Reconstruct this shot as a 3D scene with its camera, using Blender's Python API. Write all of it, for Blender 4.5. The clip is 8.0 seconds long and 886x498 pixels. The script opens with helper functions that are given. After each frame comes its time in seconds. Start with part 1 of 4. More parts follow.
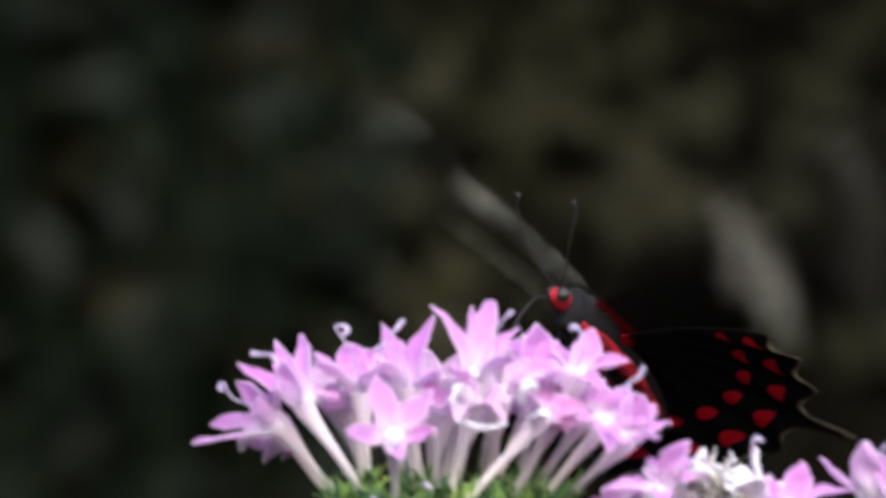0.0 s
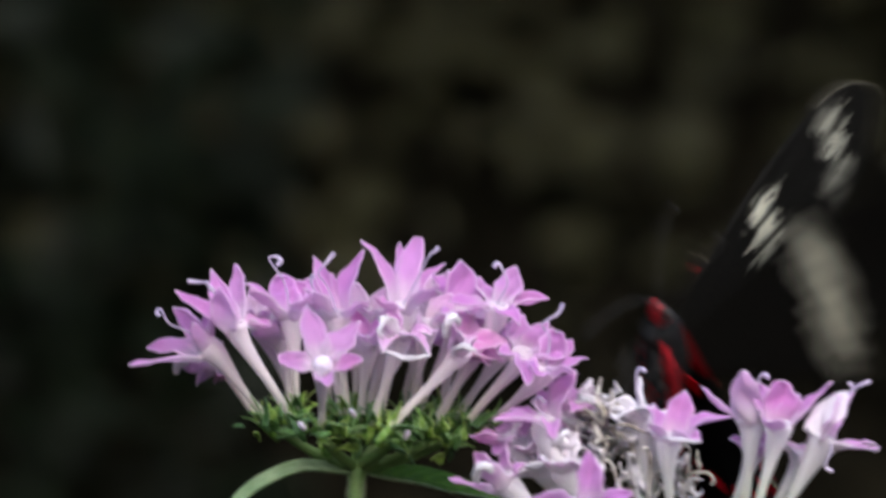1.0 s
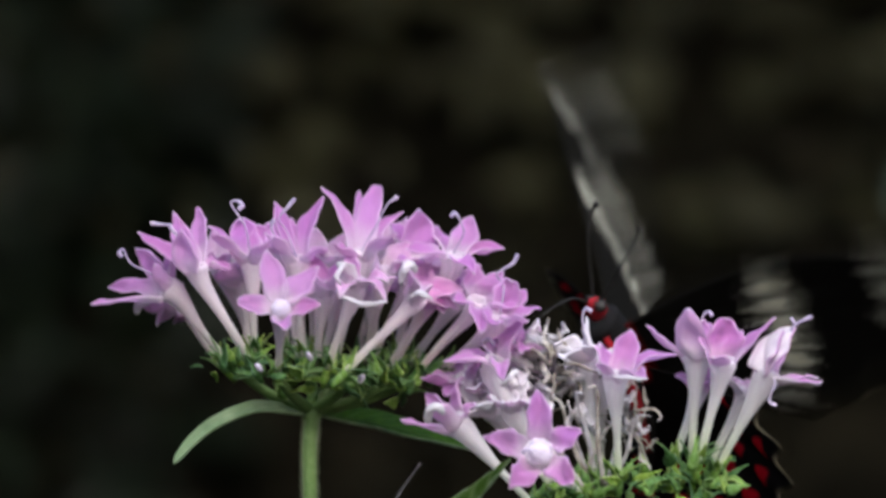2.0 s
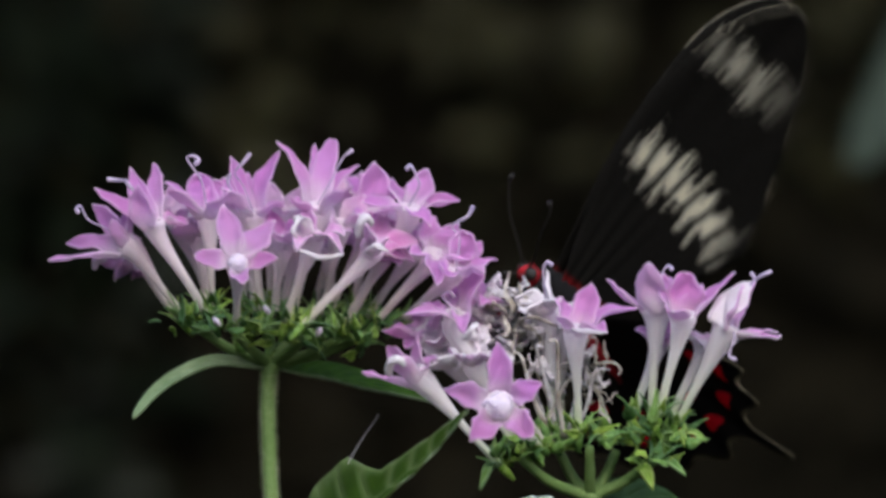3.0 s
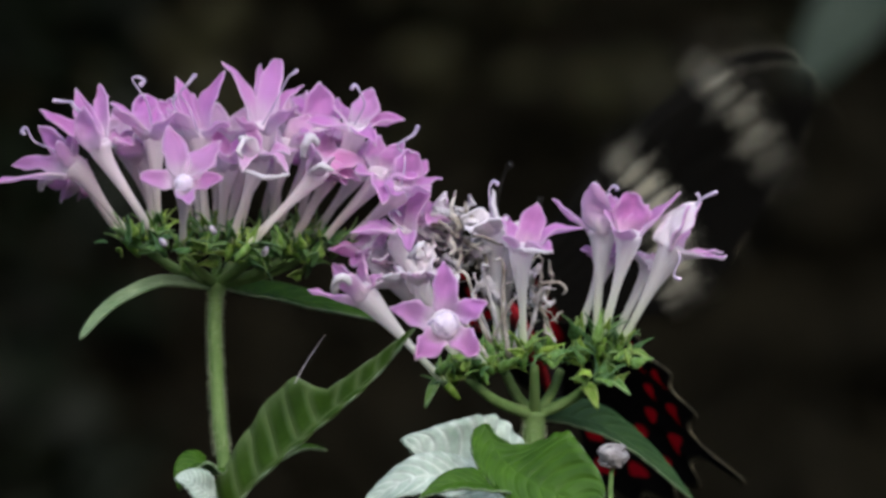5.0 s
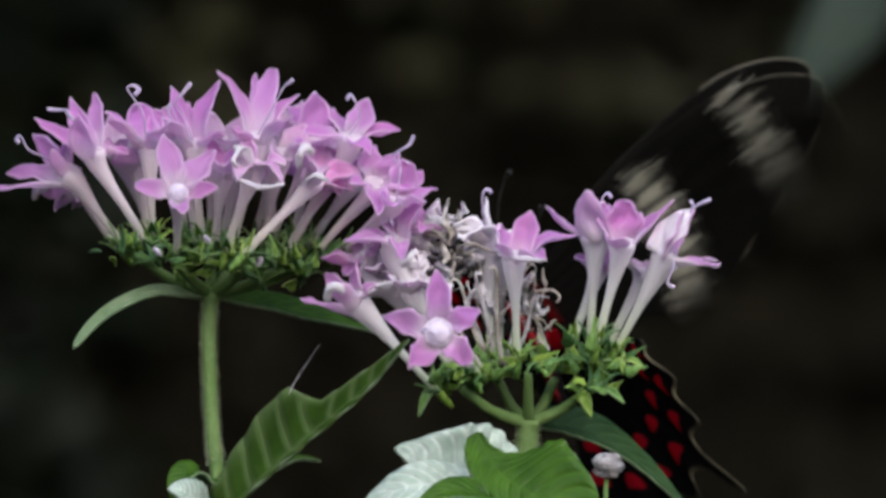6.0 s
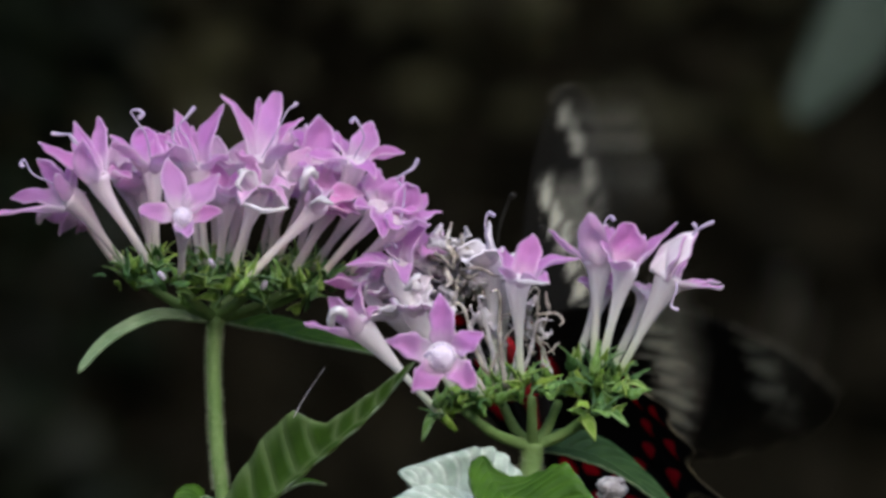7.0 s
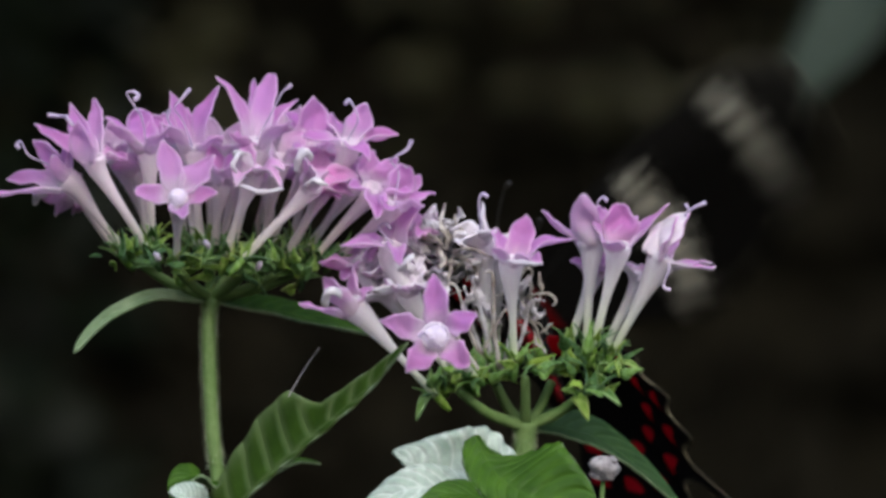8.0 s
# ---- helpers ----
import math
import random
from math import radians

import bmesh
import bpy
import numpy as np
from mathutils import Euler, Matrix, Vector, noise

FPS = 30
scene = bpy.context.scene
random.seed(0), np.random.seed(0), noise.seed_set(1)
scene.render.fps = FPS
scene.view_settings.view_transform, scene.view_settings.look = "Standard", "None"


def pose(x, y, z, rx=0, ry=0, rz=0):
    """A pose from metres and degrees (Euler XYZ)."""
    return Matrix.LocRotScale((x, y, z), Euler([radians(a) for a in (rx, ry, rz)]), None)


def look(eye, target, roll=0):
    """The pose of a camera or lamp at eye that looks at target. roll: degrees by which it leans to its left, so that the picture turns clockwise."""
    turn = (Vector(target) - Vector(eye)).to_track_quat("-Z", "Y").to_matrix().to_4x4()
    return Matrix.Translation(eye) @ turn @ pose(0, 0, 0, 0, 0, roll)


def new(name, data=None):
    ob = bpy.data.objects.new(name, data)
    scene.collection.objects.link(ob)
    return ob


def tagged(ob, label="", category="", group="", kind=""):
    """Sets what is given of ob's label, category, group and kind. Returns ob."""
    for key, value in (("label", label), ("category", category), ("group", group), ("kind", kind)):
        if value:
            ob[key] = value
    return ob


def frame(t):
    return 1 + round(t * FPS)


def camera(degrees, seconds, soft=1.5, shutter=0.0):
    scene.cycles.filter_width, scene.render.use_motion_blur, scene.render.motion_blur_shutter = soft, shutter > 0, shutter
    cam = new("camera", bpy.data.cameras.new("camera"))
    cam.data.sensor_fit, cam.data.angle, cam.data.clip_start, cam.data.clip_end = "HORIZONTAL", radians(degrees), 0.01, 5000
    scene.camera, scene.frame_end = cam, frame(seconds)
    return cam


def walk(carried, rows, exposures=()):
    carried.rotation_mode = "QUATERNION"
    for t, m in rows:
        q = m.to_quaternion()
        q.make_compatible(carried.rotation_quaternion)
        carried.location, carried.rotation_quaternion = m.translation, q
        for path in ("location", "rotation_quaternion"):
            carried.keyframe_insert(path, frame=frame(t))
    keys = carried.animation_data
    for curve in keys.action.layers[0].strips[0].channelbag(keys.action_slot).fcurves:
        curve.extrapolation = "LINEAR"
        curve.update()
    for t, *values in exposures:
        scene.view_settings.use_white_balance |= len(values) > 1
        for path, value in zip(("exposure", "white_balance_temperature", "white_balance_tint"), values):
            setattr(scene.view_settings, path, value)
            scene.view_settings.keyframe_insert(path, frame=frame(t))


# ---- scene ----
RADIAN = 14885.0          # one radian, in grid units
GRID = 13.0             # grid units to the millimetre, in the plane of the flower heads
REACH = 1.145           # metres from the eye to that plane
HEIGHT = 0.62           # metres from the ground to the eye

cam = camera(6.03, 8.0, soft=3.1, shutter=0.95)
cam.data.dof.use_dof = True
cam.data.dof.focus_distance = 1.132
cam.data.dof.aperture_fstop = 31.0


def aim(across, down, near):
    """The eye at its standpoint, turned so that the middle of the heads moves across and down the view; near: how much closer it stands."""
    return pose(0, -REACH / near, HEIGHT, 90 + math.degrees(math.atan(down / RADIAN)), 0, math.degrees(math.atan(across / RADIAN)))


# seconds, pan, tilt, nearness
PAN = (
    (0.0, 418.3, 447.8, 1.075), (0.5, 325.6, 376.3, 1.043), (1.0, 245.1, 317.6, 1.027), (1.5, 195.4, 264.2, 1.014),
    (1.7, 180.0, 242.0, 1.010), (2.8, 101.0, 146.0, 1.003), (3.0, 84.7, 130.2, 1.002), (3.5, 53.7, 86.9, 1.0),
    (4.0, 21.8, 41.6, 1.002), (4.5, 0.0, 0.0, 1.0), (4.7, -6.0, -12.0, 1.0), (5.8, -20.0, -9.0, 1.002),
    (6.0, -21.9, 3.9, 1.003), (6.5, -18.2, 35.8, 1.003), (7.0, -15.3, 45.5, 1.003), (7.5, -18.6, 33.0, 1.001), (8.0, -26.3, 11.2, 0.997))
walk(cam, [(t, aim(a, b, n)) for t, a, b, n in PAN], ((0.0, 1.92), (0.5, 1.50), (1.5, 1.28), (3.0, 1.00), (4.5, 0.96), (6.0, 1.02), (6.5, 0.95), (8.0, 0.96)))

# ---- light ----
SUN_HEIGHT, SUN_TURN = 34.0, 165.0
world = bpy.data.worlds.new("sky")
scene.world = world
world.use_nodes = True
wn, wl = world.node_tree.nodes, world.node_tree.links
sky = wn.new("ShaderNodeTexSky")
sky.sky_type = "NISHITA"
sky.sun_disc = False
sky.dust_density, sky.ozone_density = 2.0, 1.0
sky.sun_elevation, sky.sun_rotation = radians(SUN_HEIGHT), radians(SUN_TURN)
wl.new(sky.outputs["Color"], wn["Background"].inputs["Color"])
wn["Background"].inputs["Strength"].default_value = 0.13
sun = new("sun", bpy.data.lights.new("sun", "SUN"))
sun.data.energy, sun.data.angle, sun.data.color = 1.95, radians(90), (0.94, 0.955, 1.0)
sun_from = Vector((math.sin(radians(SUN_TURN)) * math.cos(radians(SUN_HEIGHT)),
                   math.cos(radians(SUN_TURN)) * math.cos(radians(SUN_HEIGHT)), math.sin(radians(SUN_HEIGHT))))
sun.matrix_world = look(sun_from * 20, (0, 0, 0))


# ---- materials ----
def shader(name, rough=0.6, gloss=0.3):
    """An empty principled material: its node tree, its links and its principled node."""
    m = bpy.data.materials.new(name)
    m.use_nodes = True
    n, l = m.node_tree.nodes, m.node_tree.links
    p = n["Principled BSDF"]
    p.inputs["Roughness"].default_value = rough
    p.inputs["Specular IOR Level"].default_value = gloss
    return m, n, l, p


def ramp(n, stops):
    r = n.new("ShaderNodeValToRGB")
    while len(r.color_ramp.elements) < len(stops):
        r.color_ramp.elements.new(0.5)
    for e, (at_, c) in zip(r.color_ramp.elements, stops):
        e.position, e.color = at_, (*c, 1)
    return r


def grain(n, l, size, detail=4.0, coords="Object", stretch=None):
    """Noise at a real size: so many wrinkles to the metre (Object) or to the sheet (UV)."""
    tc = n.new("ShaderNodeTexCoord")
    tex = n.new("ShaderNodeTexNoise")
    tex.inputs["Scale"].default_value, tex.inputs["Detail"].default_value = size, detail
    if stretch:
        mp = n.new("ShaderNodeMapping")
        mp.inputs["Scale"].default_value = stretch
        l.new(tc.outputs[coords], mp.inputs["Vector"])
        l.new(mp.outputs["Vector"], tex.inputs["Vector"])
    else:
        l.new(tc.outputs[coords], tex.inputs["Vector"])
    return tex


def mixed(n, l, fac, a, b, mode="MIX"):
    x = n.new("ShaderNodeMix")
    x.data_type, x.blend_type = "RGBA", mode
    for s, v in ((0, fac), (6, a), (7, b)):
        if hasattr(v, "is_linked"):
            l.new(v, x.inputs[s])
        elif s == 0:
            x.inputs[s].default_value = v
        else:
            x.inputs[s].default_value = (*v, 1)
    return x.outputs[2]


def calc(n, l, op, a, b=None, c=None):
    x = n.new("ShaderNodeMath")
    x.operation = op
    for s, v in enumerate((a, b, c)):
        if v is None:
            continue
        if hasattr(v, "is_linked"):
            l.new(v, x.inputs[s])
        else:
            x.inputs[s].default_value = v
    return x.outputs[0]


def relief(n, l, p, height, strength, depth):
    b = n.new("ShaderNodeBump")
    b.inputs["Strength"].default_value, b.inputs["Distance"].default_value = strength, depth
    l.new(height, b.inputs["Height"])
    l.new(b.outputs["Normal"], p.inputs["Normal"])


def thin(m, n, l, p, colour, share, gamma=0.9):
    """Lets a share of the light through a thin sheet."""
    t = n.new("ShaderNodeBsdfTranslucent")
    x = n.new("ShaderNodeMixShader")
    x.inputs[0].default_value = share
    g = n.new("ShaderNodeGamma")
    g.inputs["Gamma"].default_value = gamma
    l.new(colour, g.inputs["Color"])
    l.new(g.outputs[0], t.inputs["Color"])
    l.new(p.outputs[0], x.inputs[1])
    l.new(t.outputs[0], x.inputs[2])
    l.new(x.outputs[0], n["Material Output"].inputs["Surface"])


def petal_material(name, root, body, tip, share=0.42, vary=1.0):
    m, n, l, p = shader(name, 0.5, 0.35)
    uv = n.new("ShaderNodeTexCoord")
    sep = n.new("ShaderNodeSeparateXYZ")
    l.new(uv.outputs["UV"], sep.inputs[0])
    base = ramp(n, ((0.0, root), (0.16, root), (0.42, body), (1.0, tip)))
    wob = grain(n, l, 9.0, 3.0, "UV", (0.6, 3.0, 1.0))
    l.new(calc(n, l, "ADD", sep.outputs[0], calc(n, l, "MULTIPLY_ADD", wob.outputs[0], 0.3, -0.15)), base.inputs[0])
    info = n.new("ShaderNodeObjectInfo")
    tint = ramp(n, ((0.0, (0.94, 0.82, 0.97)), (0.35, (1.0, 0.94, 0.98)), (0.7, (1.0, 1.06, 1.0)), (1.0, (1.0, 0.84, 0.92))))
    l.new(info.outputs["Random"], tint.inputs[0])
    c = mixed(n, l, vary, base.outputs[0], tint.outputs[0], "MULTIPLY")
    veins = grain(n, l, 20.0, 2.0, "UV", (0.15, 2.0, 1.0))
    vr = ramp(n, ((0.35, (0.92, 0.86, 0.92)), (0.6, (1, 1, 1))))
    l.new(veins.outputs[0], vr.inputs[0])
    c = mixed(n, l, 1.0, c, vr.outputs[0], "MULTIPLY")
    rim = calc(n, l, "MULTIPLY", calc(n, l, "ABSOLUTE", calc(n, l, "SUBTRACT", sep.outputs[1], 0.5)), 2.0)
    pale = calc(n, l, "MULTIPLY", calc(n, l, "POWER", rim, 8.0), 0.36)
    pale = calc(n, l, "MAXIMUM", pale, calc(n, l, "MULTIPLY", calc(n, l, "POWER", sep.outputs[0], 22.0), 0.9))
    p.inputs["Sheen Weight"].default_value, p.inputs["Sheen Roughness"].default_value = 0.25, 0.5
    c = mixed(n, l, pale, c, (0.92, 0.82, 0.92))
    l.new(c, p.inputs["Base Color"])
    relief(n, l, p, veins.outputs[0], 0.5, 0.0005)
    thin(m, n, l, p, c, share, 0.5)
    return m


PETAL = petal_material("petal_pink", (0.90, 0.70, 0.90), (0.81, 0.41, 0.82), (0.78, 0.33, 0.78), 0.62)
PETAL_BACK = petal_material("petal_pale_back", (0.94, 0.87, 0.92), (0.88, 0.68, 0.87), (0.81, 0.48, 0.80), 0.62)
PETAL_ROSE = petal_material("petal_rose_faded", (0.84, 0.48, 0.76), (0.76, 0.32, 0.68), (0.82, 0.55, 0.79))
PETAL_WHITE = petal_material("petal_white_faded", (0.91, 0.87, 0.91), (0.91, 0.88, 0.92), (0.95, 0.95, 0.97), 0.28, 0.2)


def tube_material(name, low, high, mouth):
    m, n, l, p = shader(name, 0.45, 0.4)
    uv = n.new("ShaderNodeTexCoord")
    sep = n.new("ShaderNodeSeparateXYZ")
    l.new(uv.outputs["UV"], sep.inputs[0])
    base = ramp(n, ((0.0, low), (0.5, high), (1.0, mouth)))
    l.new(sep.outputs[0], base.inputs[0])
    streak = grain(n, l, 14.0, 3.0, "UV", (0.5, 3.0, 1.0))
    p.inputs["Sheen Weight"].default_value, p.inputs["Sheen Roughness"].default_value = 0.25, 0.5
    sr = ramp(n, ((0.3, (0.90, 0.84, 0.88)), (0.65, (1, 1, 1))))
    l.new(streak.outputs[0], sr.inputs[0])
    c = mixed(n, l, 1.0, base.outputs[0], sr.outputs[0], "MULTIPLY")
    l.new(c, p.inputs["Base Color"])
    relief(n, l, p, streak.outputs[0], 0.3, 0.0003)
    thin(m, n, l, p, c, 0.5, 0.6)
    return m


TUBE = tube_material("corolla_tube", (0.82, 0.82, 0.66), (0.95, 0.88, 0.90), (0.95, 0.85, 0.93))
TUBE_WHITE = tube_material("corolla_tube_white", (0.74, 0.86, 0.56), (0.94, 0.94, 0.93), (0.95, 0.90, 0.96))


def leaf_material(name, light, dark, rib, rough=0.5, share=0.2, blotch=0.0, vary=0.0, count=11.0, edge=0.0, slant=0.6, strong=0.42):
    """A leaf blade: midrib and arched side veins by its UV, mottled green between."""
    m, n, l, p = shader(name, rough, 0.22)
    uv = n.new("ShaderNodeTexCoord")
    sep = n.new("ShaderNodeSeparateXYZ")
    l.new(uv.outputs["UV"], sep.inputs[0])
    mott = grain(n, l, 260.0, 5.0)
    base = ramp(n, ((0.3, dark), (0.7, light)))
    l.new(mott.outputs[0], base.inputs[0])
    off = calc(n, l, "ABSOLUTE", calc(n, l, "SUBTRACT", sep.outputs[1], 0.5))
    side = calc(n, l, "FRACT", calc(n, l, "MULTIPLY", calc(n, l, "SUBTRACT", sep.outputs[0], calc(n, l, "MULTIPLY", calc(n, l, "POWER", off, 1.6), slant)), count))
    near = calc(n, l, "ABSOLUTE", calc(n, l, "SUBTRACT", side, 0.5))
    vein = calc(n, l, "SUBTRACT", 1.0, calc(n, l, "SMOOTH_MIN", calc(n, l, "MULTIPLY", near, 3.6), calc(n, l, "MULTIPLY", off, 18.0), 0.4))
    vein = calc(n, l, "MAXIMUM", vein, 0.0)
    c = mixed(n, l, calc(n, l, "MINIMUM", calc(n, l, "MULTIPLY", vein, strong), 1.0), base.outputs[0], rib)
    if edge:
        c = mixed(n, l, calc(n, l, "MULTIPLY", calc(n, l, "POWER", calc(n, l, "MULTIPLY", off, 2.0), 6.0), edge), c, rib)
    info = n.new("ShaderNodeObjectInfo")
    tint = ramp(n, ((0.0, (0.45, 0.58, 0.75)), (0.5, (0.95, 1.0, 1.0)), (1.0, (1.45, 1.30, 0.85))))
    l.new(info.outputs["Random"], tint.inputs[0])
    c = mixed(n, l, vary, c, tint.outputs[0], "MULTIPLY")
    if blotch:
        b = grain(n, l, 900.0, 3.0)
        br = ramp(n, ((0.45, (0, 0, 0)), (0.6, (1, 1, 1))))
        l.new(b.outputs[0], br.inputs[0])
        c = mixed(n, l, calc(n, l, "MULTIPLY", br.outputs[0], blotch), c, (0.30, 0.36, 0.32))
    l.new(c, p.inputs["Base Color"])
    relief(n, l, p, calc(n, l, "ADD", calc(n, l, "MULTIPLY", vein, -1.0), calc(n, l, "MULTIPLY", mott.outputs[0], 0.8)), 0.35, 0.0008)
    thin(m, n, l, p, c, share)
    return m


LEAF = leaf_material("leaf_green", (0.060, 0.150, 0.010), (0.028, 0.086, 0.005), (0.075, 0.165, 0.020))
LEAF_VEINED = leaf_material("leaf_pale_veined", (0.054, 0.120, 0.014), (0.024, 0.064, 0.006), (0.15, 0.22, 0.085), 0.5, 0.25, 0.0, 0.0, 12.0, 0.8, 0.16, 0.62)
LEAF_BACK = leaf_material("leaf_underside", (0.22, 0.31, 0.17), (0.13, 0.21, 0.10), (0.32, 0.40, 0.26))
LEAF_DARK = leaf_material("leaf_dark", (0.050, 0.112, 0.036), (0.028, 0.072, 0.022), (0.070, 0.135, 0.050))
LEAF_SILVER = leaf_material("leaf_silver", (0.54, 0.66, 0.57), (0.27, 0.38, 0.30), (0.82, 0.88, 0.83), 0.24, 0.08, 0.45)
LEAF_GREY = leaf_material("leaf_grey_green", (0.050, 0.072, 0.054), (0.034, 0.050, 0.038), (0.058, 0.08, 0.060), 0.55)
SEPAL = leaf_material("sepal_green", (0.25, 0.42, 0.090), (0.085, 0.215, 0.046), (0.38, 0.55, 0.25), 0.42, 0.35, 0.0, 1.0, 3.0, 0.8)


def mottled(name, stops, size, rough, bump, depth, coords="Object", gloss=0.25):
    m, n, l, p = shader(name, rough, gloss)
    big = grain(n, l, size, 5.0, coords)
    fine = grain(n, l, size * 7, 3.0, coords)
    r = ramp(n, stops)
    l.new(calc(n, l, "MULTIPLY_ADD", fine.outputs[0], 0.35, calc(n, l, "MULTIPLY_ADD", big.outputs[0], 1.0, -0.18)), r.inputs[0])
    l.new(r.outputs[0], p.inputs["Base Color"])
    relief(n, l, p, fine.outputs[0], bump, depth)
    return m


STEM = mottled("stem_green", ((0.3, (0.12, 0.215, 0.062)), (0.7, (0.20, 0.315, 0.11))), 160, 0.55, 0.4, 0.0005)
HAIR = mottled("pale_hair", ((0.3, (0.34, 0.43, 0.24)), (0.7, (0.50, 0.56, 0.38))), 300, 0.6, 0.1, 0.0002)
STYLE = mottled("style_violet", ((0.3, (0.36, 0.30, 0.46)), (0.7, (0.62, 0.52, 0.68))), 500, 0.5, 0.2, 0.0002)
DRIED = mottled("dried_bud", ((0.3, (0.22, 0.20, 0.20)), (0.7, (0.56, 0.54, 0.56))), 420, 0.7, 0.6, 0.0006)
FLUFF = mottled("throat_white", ((0.3, (0.60, 0.52, 0.66)), (0.7, (0.78, 0.72, 0.82))), 900, 0.8, 0.15, 0.0002)
FADED = mottled("faded_petal", ((0.3, (0.42, 0.39, 0.41)), (0.5, (0.72, 0.68, 0.72)), (0.75, (0.90, 0.88, 0.91))), 400, 0.7, 0.6, 0.0006)
WITHER = mottled("withered_brown", ((0.3, (0.20, 0.17, 0.13)), (0.5, (0.42, 0.38, 0.34)), (0.75, (0.68, 0.65, 0.62))), 330, 0.75, 0.6, 0.0006)
# soil, litter and shrubs of the bank: its shade is in these dark colours
SOIL_SHADED = mottled("soil_shaded", ((0.3, (0.0075, 0.0067, 0.0042)), (0.55, (0.0172, 0.0150, 0.0092)), (0.8, (0.035, 0.0292, 0.0175))), 22, 0.9, 0.8, 0.01, gloss=0.05)
LITTER_SHADED = mottled("dead_leaf_shaded", ((0.25, (0.0078, 0.0071, 0.0045)), (0.55, (0.0178, 0.0158, 0.0100)), (0.8, (0.038, 0.0322, 0.0196))), 30, 0.8, 0.4, 0.003, gloss=0.05)
SHRUB_SHADED = mottled("shrub_leaf_shaded", ((0.3, (0.0052, 0.0094, 0.0038)), (0.7, (0.0118, 0.0196, 0.0080))), 30, 0.5, 0.3, 0.003)
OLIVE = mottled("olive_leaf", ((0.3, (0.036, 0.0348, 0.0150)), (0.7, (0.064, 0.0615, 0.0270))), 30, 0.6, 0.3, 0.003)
CANOPY = mottled("canopy_leaf", ((0.3, (0.02, 0.045, 0.015)), (0.7, (0.05, 0.09, 0.03))), 12, 0.6, 0.3, 0.004)
BARK = mottled("bark", ((0.3, (0.05, 0.038, 0.028)), (0.7, (0.13, 0.10, 0.075))), 25, 0.85, 0.9, 0.01)
BLACK_FUR = mottled("black_fur", ((0.3, (0.003, 0.003, 0.0035)), (0.7, (0.010, 0.009, 0.010))), 900, 0.8, 0.6, 0.0004)
RED_FUR = mottled("red_fur", ((0.3, (0.16, 0.004, 0.008)), (0.7, (0.50, 0.012, 0.026))), 700, 0.75, 0.6, 0.0005)
FRINGE = mottled("wing_fringe", ((0.3, (0.10, 0.095, 0.072)), (0.7, (0.23, 0.21, 0.155))), 600, 0.8, 0.2, 0.0002)
BLACK_HORN = mottled("black_horn", ((0.3, (0.010, 0.009, 0.009)), (0.7, (0.026, 0.024, 0.022))), 900, 0.4, 0.2, 0.0002)


